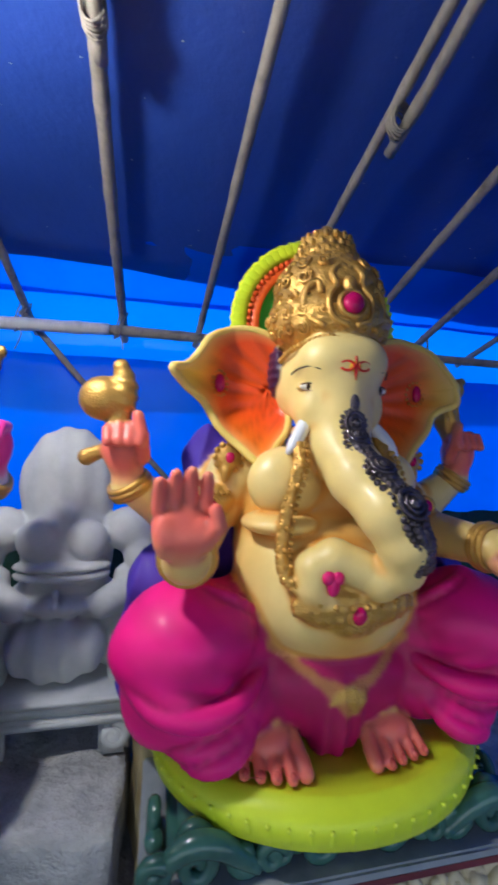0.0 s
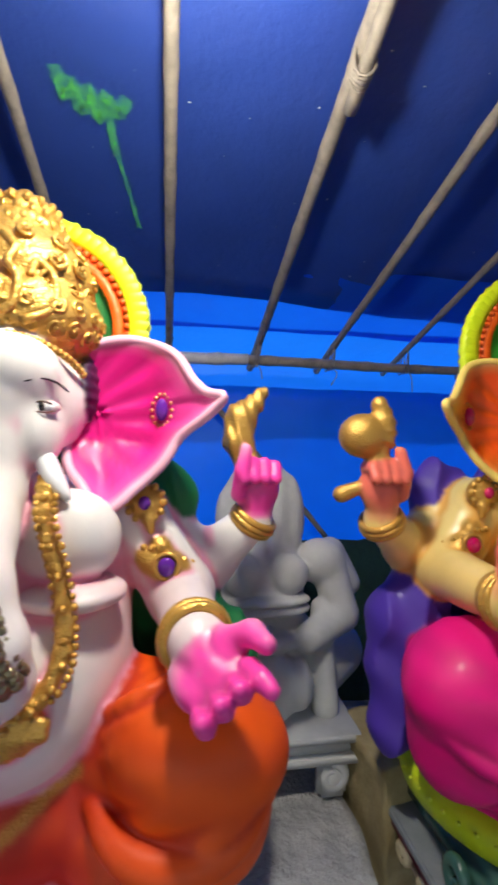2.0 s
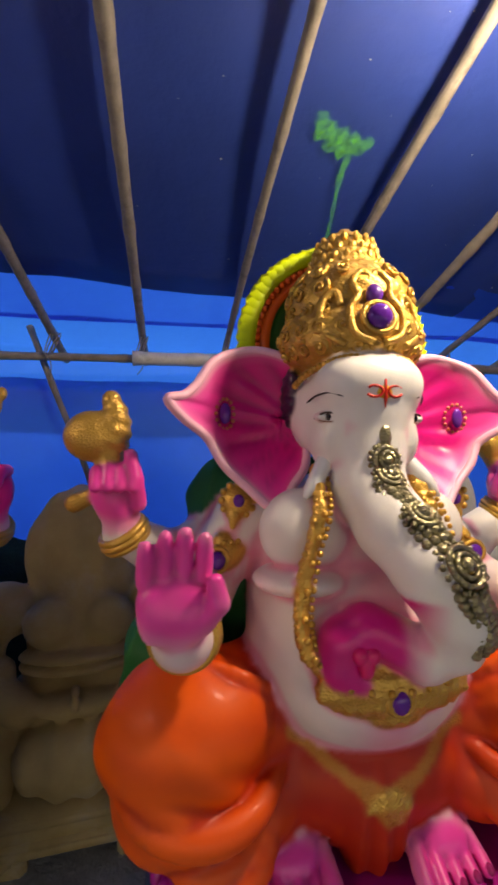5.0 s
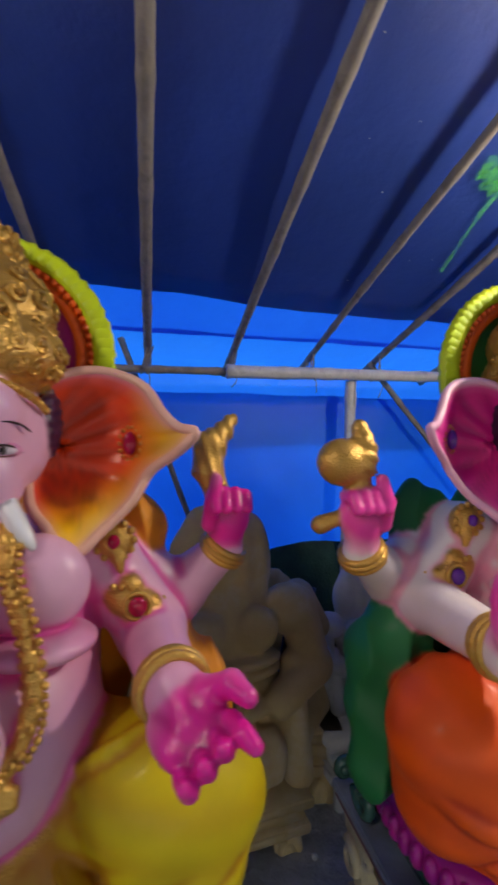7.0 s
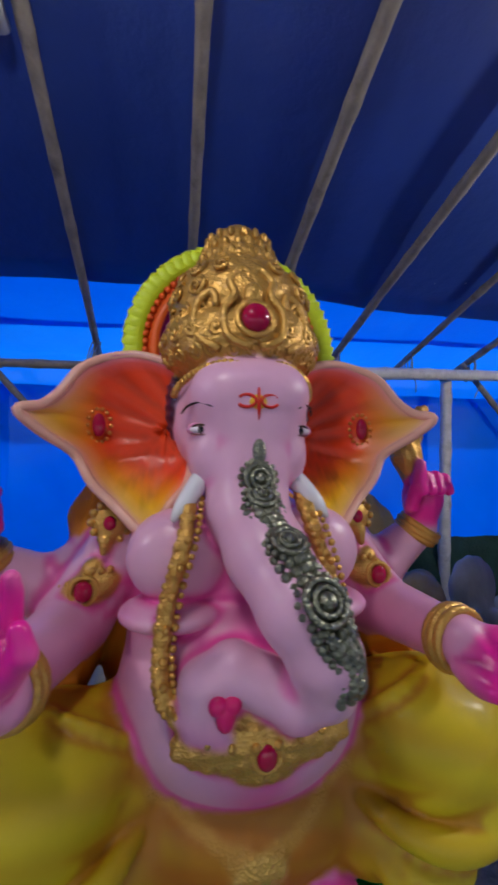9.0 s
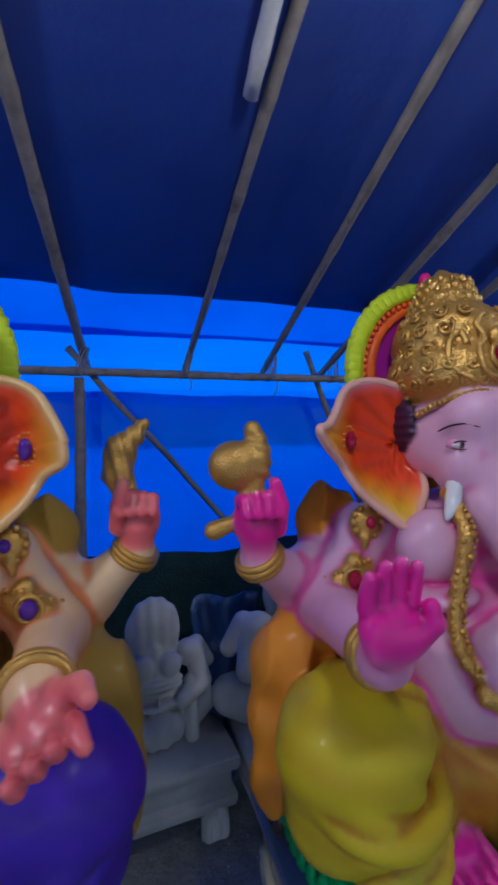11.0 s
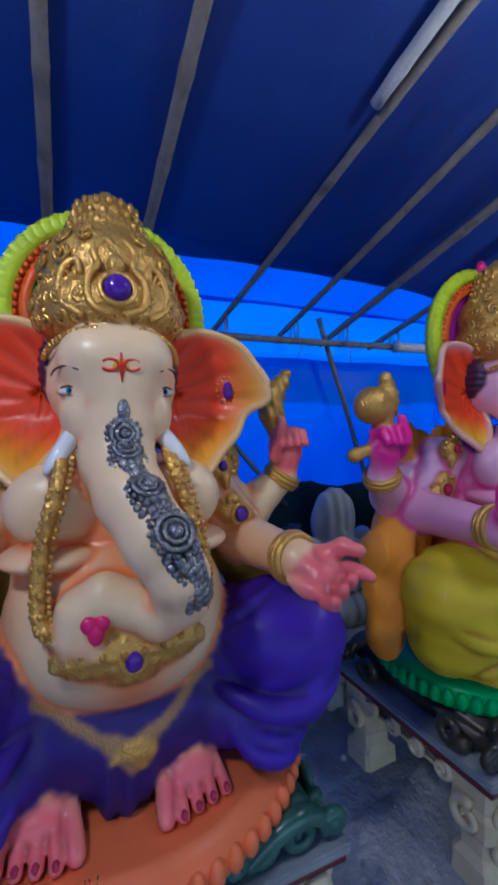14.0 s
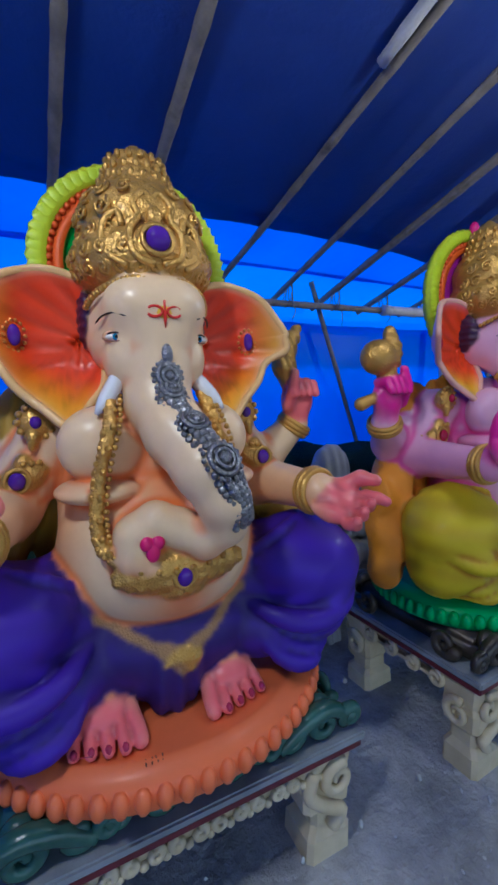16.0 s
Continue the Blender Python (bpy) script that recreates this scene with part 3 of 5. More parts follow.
def soften(values, faces, times):
    """Averages values of the vertices over their faces."""
    values = np.asarray(values, float)
    values = values.reshape(len(values), -1)
    count = np.bincount(faces.ravel(), minlength=len(values))[:, None]
    for _ in range(times):
        mean = values[faces].mean(1)
        out = np.stack([np.bincount(faces.ravel(), np.repeat(mean[:, c], 4), len(values)) for c in range(values.shape[1])], 1)
        values = out / count
    return values


IDOL_V, IDOL_F, IDOL_OWN = model_idol()
IDOL_OWN = np.argmax(soften(np.eye(8)[IDOL_OWN], IDOL_F, 5), 1)
EAR = [(0.105, 1.05), (0.15, 1.10), (0.22, 1.126), (0.29, 1.122), (0.35, 1.09), (0.39, 1.03), (0.42, 1.0), (0.456, 0.986), (0.42, 0.945),
       (0.365, 0.903), (0.325, 0.838), (0.27, 0.785), (0.21, 0.738), (0.16, 0.79), (0.115, 0.86)]


def crease_shade():
    """Concave creases of the mesh, a mask for spray lines and painted-in shade."""
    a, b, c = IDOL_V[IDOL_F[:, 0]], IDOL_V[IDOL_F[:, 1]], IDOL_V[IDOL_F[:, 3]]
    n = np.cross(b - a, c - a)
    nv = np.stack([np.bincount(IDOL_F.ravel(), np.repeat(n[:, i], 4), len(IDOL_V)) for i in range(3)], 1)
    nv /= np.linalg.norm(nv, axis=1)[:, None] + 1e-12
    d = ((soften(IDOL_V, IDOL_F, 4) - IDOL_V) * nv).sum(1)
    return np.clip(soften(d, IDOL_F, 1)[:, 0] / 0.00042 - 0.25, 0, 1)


CREASE_SHADE = crease_shade()
GILT = (0.66, 0.385, 0.085)


def blend(a, b, t):
    t = np.clip(np.asarray(t, float), 0, 1)[..., None]
    return np.asarray(a, float) * (1 - t) + np.asarray(b, float) * t


def idol(at, look_of, label):
    """One painted idol of the row, on its round seat."""
    k = Cast()
    x, y, z = IDOL_V.T
    own = IDOL_OWN
    skin = np.array(look_of["skin"])
    paint = np.tile(skin, (len(x), 1))
    warm = look_of["shade"]
    # sprayed tint of the skin; the concavity mask also paints shade into creases
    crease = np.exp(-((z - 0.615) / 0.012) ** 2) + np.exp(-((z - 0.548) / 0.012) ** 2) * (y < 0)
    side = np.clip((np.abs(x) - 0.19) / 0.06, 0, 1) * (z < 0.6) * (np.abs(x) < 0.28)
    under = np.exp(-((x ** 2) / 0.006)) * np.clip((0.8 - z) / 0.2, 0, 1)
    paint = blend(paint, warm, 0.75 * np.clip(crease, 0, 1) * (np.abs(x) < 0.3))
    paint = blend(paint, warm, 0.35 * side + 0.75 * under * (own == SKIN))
    # spray lines plus shade put into the colour, following concave creases
    paint = blend(paint, warm, 0.8 * CREASE_SHADE * ((own == SKIN) & (z < 0.86)))
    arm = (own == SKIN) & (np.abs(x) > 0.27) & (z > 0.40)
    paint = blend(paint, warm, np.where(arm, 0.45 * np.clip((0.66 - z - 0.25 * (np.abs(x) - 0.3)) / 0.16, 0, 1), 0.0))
    tr = own == TRUNK
    paint[tr] = blend(skin, warm, 0.5 * np.clip((-y[tr] * 0 + 0.47 - z[tr]) / 0.08, 0, 1) + 0.6 * CREASE_SHADE[tr])
    if look_of.get("loop"):
        curl = tr & (x < 0.045) & (z < 0.60)
        paint[curl] = blend(paint[curl], look_of["loop"], np.clip((0.045 - x[curl]) / 0.05, 0, 1))
    hand = own == HAND
    foot, rear = z < 0.2, (y > -0.16) & (z >= 0.2)
    centre = np.stack([np.where(foot, np.where(x < 0, -0.195, 0.13), np.where(rear, np.sign(x) * 0.572, np.where(x < 0, -0.43, 0.45))),
                       np.where(foot, -0.27, np.where(rear, np.where(x < 0, -0.05, 0.045), -0.37)), np.where(foot, 0.02, np.where(rear, 0.79, np.where(x < 0, 0.65, 0.515)))], 1)
    far = np.linalg.norm(IDOL_V - centre, axis=1)
    paint[hand] = blend(look_of["hand"], skin, 0.85 * np.clip((far[hand] - 0.075) / 0.075, 0, 1))
    # shade between the fingers is painted as a darker hand colour
    paint[hand] = blend(paint[hand], np.array(look_of["hand"]) * 0.55, 0.7 * CREASE_SHADE[hand])
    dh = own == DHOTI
    # lap and fold valleys turn darker, shade painted into the cloth colour
    paint[dh] = blend(look_of["dhoti"], look_of["dhoti_shade"], 0.9 * np.exp(-((np.abs(x[dh]) / 0.25) ** 4)) + 0.25 * np.sin(z[dh] * 40 + x[dh] * 9) ** 2)
    paint[dh] = blend(paint[dh], look_of["dhoti_shade"], 0.8 * CREASE_SHADE[dh])
    paint[own == DRAPE] = look_of["drape"]
    paint[own == GOLD] = GILT
    paint[own == HAIR] = (0.05, 0.015, 0.05)
    band = np.abs(z - (0.150 + 0.66 * np.abs(x))) < 0.014 + 0.026 * np.clip(1 - np.abs(x) / 0.07, 0, 1)
    band &= (own == DHOTI) & (y < -0.10) & (np.abs(x) < 0.20)
    paint[band] = blend(GILT, look_of["dhoti_shade"], 0.4)
    gilt = np.where((own == GOLD) | band, 0.6, 0.0)
    matt = np.select([own == GOLD, own == DHOTI, own == DRAPE], [0.38, 0.58, 0.65], 0.36)
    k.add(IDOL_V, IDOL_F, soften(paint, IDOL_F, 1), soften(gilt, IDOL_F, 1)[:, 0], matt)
    # ears: cupped, ribbed, with a rolled rim
    for s in (-1, 1):
        blunt = look_of.get("blunt") and s > 0
        loop = smooth_loop([(s * (min(a, 0.412) if blunt else a), 0, b - (0.012 if blunt and a > 0.41 else 0)) for a, b in EAR], 5)
        n, rings = len(loop), 9
        mid = Vector((s * 0.17, 0, 0.955))
        for back in (False, True):
            v, col = [], []
            for i in range(rings + 1):
                f = 0.04 + 0.96 * i / rings
                for j, p in enumerate(loop):
                    q = mid.lerp(p, f)
                    out = abs(q.x)
                    rib = 0.0035 * math.sin(math.atan2(q.z - 0.93, out - 0.08) * 22) * math.sin(math.pi * min(1, f)) * (out < 0.34)
                    q.y = 0.006 - 0.038 * f ** 3 + 0.09 * max(0, out - 0.15) - 0.62 * max(0, 0.89 - q.z) - 0.125 * max(0, (out - 0.285) / 0.18) ** 1.3 + rib + (0.02 if back else 0)
                    v.append(q[:])
                    low = np.clip((0.875 - q.z + 0.35 * (out - 0.2)) / 0.10, 0, 1)
                    edge = np.clip((f - 0.87 - 0.3 * (look_of["ear_band"] - 0.76)) / 0.14, 0, 1)
                    base = blend(look_of["ear"], look_of["ear_low"], low * np.clip(f * 1.6 - 0.3, 0, 1))
                    base = blend(base, look_of["ear_tip"], np.clip((out - 0.31) / 0.09, 0, 1))
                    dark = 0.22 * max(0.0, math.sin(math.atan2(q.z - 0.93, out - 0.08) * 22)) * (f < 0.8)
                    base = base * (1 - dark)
                    col.append(blend(base, skin, 0.85 * edge) if not back else skin)
            fc = [(i * n + j, i * n + (j + 1) % n, (i + 1) * n + (j + 1) % n, (i + 1) * n + j) for i in range(rings) for j in range(n)] + [tuple(range(n))]
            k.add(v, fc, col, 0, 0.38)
        rim = [v[i] for i in range(rings * n, rings * n + n)]
        k.tube([(p[0], p[1] - 0.009, p[2]) for p in rim], 0.0110, blend(skin, look_of["ear_tip"], 0.45), 0, 0.35, 8, True)
        k.orb((s * 0.318, -0.014, 0.965), (0.015, 0.010, 0.027), look_of["gem"], 0, 0.15)
        for j in range(14):
            u = 2 * math.pi * j / 14
            k.orb((s * 0.318 + 0.024 * math.cos(u), -0.004 - 0.45 * s * 0.024 * math.cos(u), 0.965 + 0.038 * math.sin(u)), 0.0055, blend(GILT, look_of["ear"], 0.35), 0.5, 0.4, 6, 4)
        # tusks
        k.tube(smooth_path([(s * 0.095, -0.13, 0.855), (s * 0.128, -0.160, 0.81), (s * 0.158, -0.172, 0.768)], 4), [0.021, 0.021, 0.0205, 0.020, 0.019, 0.0175, 0.015, 0.011, 0.005], (0.80, 0.82, 0.84), 0, 0.25, 10)
        # eyes and brows
        k.orb((s * 0.103, -0.150, 0.948), (0.029, 0.016, 0.0155), blend(skin, look_of["shade"], 0.35), 0, 0.3, 16, 9)
        k.orb((s * 0.103, -0.157, 0.947), (0.0235, 0.0135, 0.0092), blend(skin, (0.85, 0.85, 0.85), 0.7), 0, 0.15, 14, 8)
        k.orb((s * 0.102, -0.1675, 0.947), (0.0092, 0.0045, 0.0088), look_of["iris"], 0, 0.1)
        k.orb((s * 0.102, -0.1715, 0.947), (0.0045, 0.0018, 0.0045), (0.005, 0.005, 0.005), 0, 0.1, 8, 5)
        k.tube(smooth_path([(s * 0.129, -0.145, 0.944), (s * 0.115, -0.166, 0.9555), (s * 0.096, -0.174, 0.9550), (s * 0.077, -0.177, 0.944)], 4), 0.0023, (0.06, 0.03, 0.02), 0, 0.5, 5)
        k.tube(smooth_path([(s * 0.129, -0.145, 0.944), (s * 0.115, -0.166, 0.9370), (s * 0.096, -0.174, 0.9370), (s * 0.077, -0.177, 0.943)], 4), 0.0014, (0.25, 0.10, 0.07), 0, 0.5, 5)
        k.tube(smooth_path([(s * 0.141, -0.128, 0.982), (s * 0.128, -0.158, 0.995), (s * 0.107, -0.187, 0.998), (s * 0.084, -0.207, 0.988)], 4), [0.0008] + [0.0024] * 11 + [0.0008], (0.02, 0.012, 0.015), 0, 0.6, 5)
        # gems and beading of armlet and brooch
        k.orb((s * 0.338, -0.055, 0.610), (0.02, 0.012, 0.022), look_of["gem"], 0, 0.12)
        k.ring((s * 0.338, -0.049, 0.610), 0.028, 0.006, (0, 1, 0), GILT)
        for j in range(9):
            u = -1.0 + 2.0 * j / 8
            k.orb((s * (0.322 + 0.072 * u), -0.045 + 0.045 * u * u, 0.650 - 0.022 * u - 0.022 * abs(u)), 0.0082, GILT, 0.6, 0.4, 6, 4)
            k.orb((s * (0.345 + 0.062 * u), -0.045 + 0.045 * u * u, 0.572 - 0.022 * u + 0.014 * abs(u)), 0.0072, GILT, 0.6, 0.4, 6, 4)
        k.orb((s * 0.287, -0.050, 0.751), (0.014, 0.01, 0.016), look_of["gem"], 0, 0.12)
        for j in range(12):
            u = 2 * math.pi * j / 12
            k.orb((s * 0.287 + 0.041 * math.cos(u), -0.033, 0.751 + 0.041 * math.sin(u)), 0.0095, GILT, 0.6, 0.42, 6, 4)
        # bangles
        fx = -0.195 if s < 0 else 0.13
        for c0, r, nrm in (((-0.563, 0.032, 0.662) if s < 0 else (0.558, 0.117, 0.687), 0.055, (s * 0.45, -0.3, 0.8)), ((-0.415, -0.27, 0.534) if s < 0 else (0.40, -0.24, 0.530), 0.058, (s * 0.15, -1, 0.05)),
                           ((fx, -0.132, 0.088), 0.077, (0, -0.7, 1))):
            for w in (-0.014, 0, 0.014):
                d = Vector(nrm).normalized() * w
                k.ring(Vector(c0) + d, r + (0.003 if w == 0 else 0), 0.010, nrm, GILT)
        k.tube([(fx + (q - 2) * 0.035, -0.300 + 0.010 * abs(q - 2), 0.026) for q in range(2)], 0.001, look_of["nail"], 0, 0.3, 4)
        for q in range(5):
            big = q == (0 if s > 0 else 4)
            k.orb((fx + (q - 2) * 0.0358, -0.298 + 0.010 * abs(q - (1 if s > 0 else 3)), 0.025), (0.012 if big else 0.0085, 0.012, 0.010), look_of["nail"], 0, 0.25, 8, 5)
    # mark on the forehead
    red, yel = (0.65, 0.02, 0.01), (0.8, 0.5, 0.02)
    k.orb((0, -0.2235, 1.0), (0.024, 0.010, 0.022), yel, 0, 0.4)
    for s in (-1, 1):
        k.tube([(s * (0.023 + 0.017 * math.cos(u)), -0.2318 + 0.003 * math.cos(u) + 0.0025, 0.998 + 0.012 * math.sin(u)) for u in (0.6 + 5.2 * j / 12 for j in range(13))], 0.0034, red, 0, 0.4, 5)
    k.tube([(0, -0.222, 1.042), (0, -0.230, 1.02), (0, -0.232, 0.985), (0, -0.230, 0.962)], [0.001, 0.004, 0.0045, 0.001], red, 0, 0.4, 6)
    # silvered plate down the trunk
    path = smooth_path(TRUNK_PATH[:7], 8)
    m = len(path)
    face = []
    for i, p in enumerate(path):
        d = (path[min(i + 1, m - 1)] - path[max(i - 1, 0)]).normalized()
        r = np.interp(i / 8, range(7), TRUNK_RADII[:7])
        nrm = Vector((0.05 + 0.75 * (i / m) ** 2, -1, 0.15))
        nrm = (nrm - d * nrm.dot(d)).normalized()
        face.append((p + nrm * (r + 0.002), nrm, d.cross(nrm).normalized(), d, r))
    first, last = 8, m - 5
    for i in range(first, last + 1):
        p, nrm, sd, d, r = face[i]
        w = 0.024 + 0.010 * abs(math.sin(math.pi * (i - first) / 8.0))
        for q in (-1, -0.5, 0, 0.5, 1):
            at_q = p + sd * (w * q) - nrm * (0.003 + 0.011 * q * q)
            k.orb(at_q[:], (0.0095 if abs(q) == 1 else 0.0125) * (1 + 0.15 * math.sin(i * 5 + q * 9)), look_of["plate"], 0.85, 0.38, 7, 5)
    for i, big in ((first + 3, 0.8), (first + 11, 0.75), (first + 19, 0.8), (33, 1.05)):
        p, nrm, sd, d, r = face[i]
        c0 = p + nrm * 0.006
        k.ring(c0, 0.034 * big, 0.006, nrm, look_of["plate"], 0.88, 0.35, 18)
        k.ring(c0 + nrm * 0.004, 0.021 * big, 0.005, nrm, look_of["plate"], 0.88, 0.35, 14)
        k.orb((c0 + nrm * 0.002)[:], 0.015 * big, look_of["plate"], 0.88, 0.3)
        for j in range(16):
            u = 2 * math.pi * j / 16
            k.orb((c0 + (sd * math.cos(u) + d * math.sin(u)) * 0.044 * big - nrm * 0.007)[:], 0.0065, look_of["plate"], 0.85, 0.38, 6, 4)
    p, nrm, sd, d, r = face[first - 3]
    k.orb((p + nrm * 0.0)[:], (0.014, 0.010, 0.026), look_of["plate"], 0.85, 0.38)
    # chased scrollwork and knobs all over the crown
    for row, (rz, rr, count, skip) in enumerate(((1.108, 0.019, 15, 0.0), (1.152, 0.021, 13, 0.34), (1.200, 0.023, 11, 0.48), (1.250, 0.023, 10, 0.48), (1.297, 0.020, 9, 0.30))):
        for j in range(count):
            th = -1.75 + 3.5 * (j + (0.5 if row % 2 else 0.0)) / (count - 1)
            if abs(th) < skip or abs(th) > 1.8:
                continue
            curl = []
            for q in range(17):
                e = rr * (1 - 0.8 * q / 16)
                b = 1.0 + (1 if j % 2 else -1) * 2.6 * math.pi * q / 16
                cz = rz + e * math.sin(b)
                low = 0.178 * math.sqrt(max(0.0, 1 - ((cz - 1.145) / 0.108) ** 2))
                high = 0.158 * math.sqrt(max(0.0, 1 - ((cz - 1.235) / 0.125) ** 2))
                reach = max(low, high) + 0.003 + 0.004 * q / 16
                g = th + e * math.cos(b) / reach
                curl.append((reach * math.sin(g), -0.025 - 0.965 * reach * math.cos(g), cz))
            k.tube(curl, [0.0058 - 0.0001 * q for q in range(17)], GILT, 0.7, 0.36, 5)
            k.orb(curl[-1], 0.006, GILT, 0.7, 0.3, 6, 4)
    for rz, rr, count in ((1.335, 0.102, 22), (1.358, 0.094, 20), (1.385, 0.083, 18), (1.412, 0.074, 16)):
        for j in range(count):
            u = 2 * math.pi * (j + (0.5 if count % 4 else 0)) / count
            k.orb((rr * math.sin(u), -0.007 - 0.96 * rr * math.cos(u), rz), (0.0092, 0.0060, 0.0125), GILT, 0.7, 0.38, 6, 4)
    # crest of the crown
    k.orb((0, -0.207, 1.165), (0.029, 0.02, 0.029), look_of["gem"], 0, 0.12, 16, 9)
    k.ring((0, -0.202, 1.165), 0.036, 0.007, (0, -1, 0.2), GILT)
    for s in (-1, 1):
        k.tube(smooth_path([(s * 0.012, -0.205, 1.108), (s * 0.055, -0.2, 1.13), (s * 0.06, -0.188, 1.185), (s * 0.038, -0.18, 1.22), (s * 0.045, -0.165, 1.255), (s * 0.02, -0.158, 1.285), (0, -0.158, 1.27)], 5), 0.0085, GILT, 0.6, 0.4, 7)
        k.tube(smooth_path([(s * 0.07, -0.187, 1.105), (s * 0.115, -0.155, 1.145), (s * 0.11, -0.145, 1.21), (s * 0.08, -0.15, 1.235), (s * 0.072, -0.162, 1.20)], 5), 0.009, GILT, 0.6, 0.4, 7)
    k.orb((0, -0.18, 1.222), (0.02, 0.016, 0.026), look_of["gem"] if look_of["two_gems"] else GILT, 0.0 if look_of["two_gems"] else 0.6, 0.35)
    for j in range(37):
        u = -1.35 + 2.7 * j / 36
        dip = 0.022 * math.exp(-(u / 0.22) ** 2)
        k.orb((0.158 * math.sin(u), -0.038 - 0.160 * math.cos(u), 1.084 - 0.055 * (abs(u) / 1.35) ** 2 - dip), 0.0088, GILT, 0.7, 0.42, 6, 4)
    k.orb((0, -0.290, 0.385), (0.019, 0.012, 0.023), look_of["gem"], 0, 0.12)
    k.ring((0, -0.286, 0.385), 0.026, 0.006, (0, 1, 0), GILT)
    for s in (-1, 1):
        k.orb((-0.072 + s * 0.012, -0.293, 0.480), (0.0165, 0.012, 0.0175), (0.75, 0.01, 0.16), 0, 0.4)
    k.orb((-0.072, -0.294, 0.462), (0.0165, 0.011, 0.026), (0.75, 0.01, 0.16), 0, 0.4)
    for s in (-1, 1):
        for i, q in enumerate(smooth_path([(s * 0.115, -0.16, 0.81), (s * 0.13, -0.222, 0.74), (s * 0.158, -0.226, 0.64), (s * 0.173, -0.228, 0.53), (s * 0.161, -0.253, 0.46), (s * 0.10, -0.282, 0.415), (s * 0.02, -0.292, 0.405)], 6)):
            for off in (-0.016, 0.016):
                k.orb((q.x + s * off, q.y + 0.008 + abs(off) * 0.2, q.z + (off if i > 26 else 0)), 0.0062 + 0.0015 * (i % 2), GILT, 0.6, 0.42, 6, 4)
            if i % 3 == 0:
                k.orb((q.x, q.y - 0.001, q.z), 0.0085, GILT, 0.7, 0.4, 6, 4)
    for j in range(15):
        u = math.pi * (1.05 + 0.9 * j / 14)
        k.orb((0.14 * math.cos(u), -0.278 + 0.035 * abs(math.cos(u)), 0.40 + 0.05 * math.sin(u)), 0.010, GILT, 0.6, 0.42, 6, 4)
    # halo plate with a scalloped border
    hz, hy, step = 1.17, 0.08, 56
    rings = [(0.0, 0.0, look_of["halo"]), (0.17, 0.0, look_of["halo"]), (0.188, -0.004, look_of["halo"]), (0.19, -0.018, (0.85, 0.13, 0.01)), (0.215, -0.012, (0.85, 0.13, 0.01)),
             (0.216, -0.002, (0.8, 0.05, 0.01)), (0.228, -0.002, (0.8, 0.10, 0.01)), (0.23, -0.02, (0.62, 0.75, 0.015)), (0.262, -0.016, (0.62, 0.75, 0.015)), (0.275, 0.0, (0.62, 0.75, 0.015)), (0.262, 0.03, (0.5, 0.6, 0.02)), (0.0, 0.03, (0.5, 0.6, 0.02))]
    v, col = [], []
    for r, dy, c0 in rings:
        for j in range(step * 2):
            u = 2 * math.pi * j / (step * 2)
            rr = r * (1 + (0.028 * abs(math.sin(u * 24)) if r > 0.255 else 0))
            v.append((rr * math.cos(u), hy + dy, hz + rr * 1.03 * math.sin(u)))
            col.append(c0)
    n = step * 2
    k.add(v, [(i * n + (j + 1) % n, i * n + j, (i + 1) * n + j, (i + 1) * n + (j + 1) % n) for i in range(len(rings) - 1) for j in range(n)], col, 0, 0.5)
    for j in range(49):
        u = -0.7 + (math.pi + 1.4) * j / 48
        out, side = Vector((math.cos(u), 0, math.sin(u))), Vector((-math.sin(u), 0, math.cos(u)))
        foot = Vector((0, hy - 0.016, hz)) + out * 0.236
        leaf = [foot + side * 0.012, foot + side * 0.019 + out * 0.018, foot + out * 0.044 + side * 0.008, foot + out * 0.034 - side * 0.012, foot - side * 0.012, foot + out * 0.018 + Vector((0, -0.009, 0))]
        k.add([q[:] for q in leaf], [(0, 1, 5), (1, 2, 5), (2, 3, 5), (3, 4, 5), (4, 0, 5)], (0.60, 0.76, 0.012), 0, 0.5)
        k.orb((foot - out * 0.012)[:], (0.009, 0.007, 0.009), (0.85, 0.12, 0.01), 0, 0.5, 6, 4)
    k.orb((-0.01, hy - 0.02, hz + 0.285), (0.02, 0.02, 0.03), (0.7, 0.015, 0.22), 0, 0.4)
    # round seat with a knobbed rim
    prof = [(0.0, 0.0), (0.86, 0.0), (0.90, 0.004), (0.93, -0.010), (0.99, -0.016), (1.0, -0.05), (0.985, -0.085), (0.95, -0.095), (0.0, -0.095)]
    v, n = [], 72
    for r, h in prof:
        v += [(0.485 * r * math.cos(2 * math.pi * j / n), 0.01 + 0.40 * r * math.sin(2 * math.pi * j / n), h) for j in range(n)]
    k.add(v, [(i * n + (j + 1) % n, i * n + j, (i + 1) * n + j, (i + 1) * n + (j + 1) % n) for i in range(len(prof) - 1) for j in range(n)], look_of["seat"], 0, 0.45)
    for j in range(64):
        u = 2 * math.pi * j / 64
        e = Vector((0.485 * math.cos(u), 0.01 + 0.40 * math.sin(u), -0.048))
        size = look_of.get("knob", 1.0)
        k.orb((e.x * (0.955 + 0.045 * size), e.y * (0.955 + 0.045 * size), -0.05), (0.0205 * size, 0.0205 * size, 0.031), look_of["seat"], 0, 0.42, 8, 5)
        k.orb((e.x * 1.012, 0.01 + (e.y - 0.01) * 1.012, -0.034), 0.011 * look_of.get("knob", 1.0), blend(look_of["seat"], (1, 0.9, 0.5), 0.05), 0, 0.42, 6, 4)
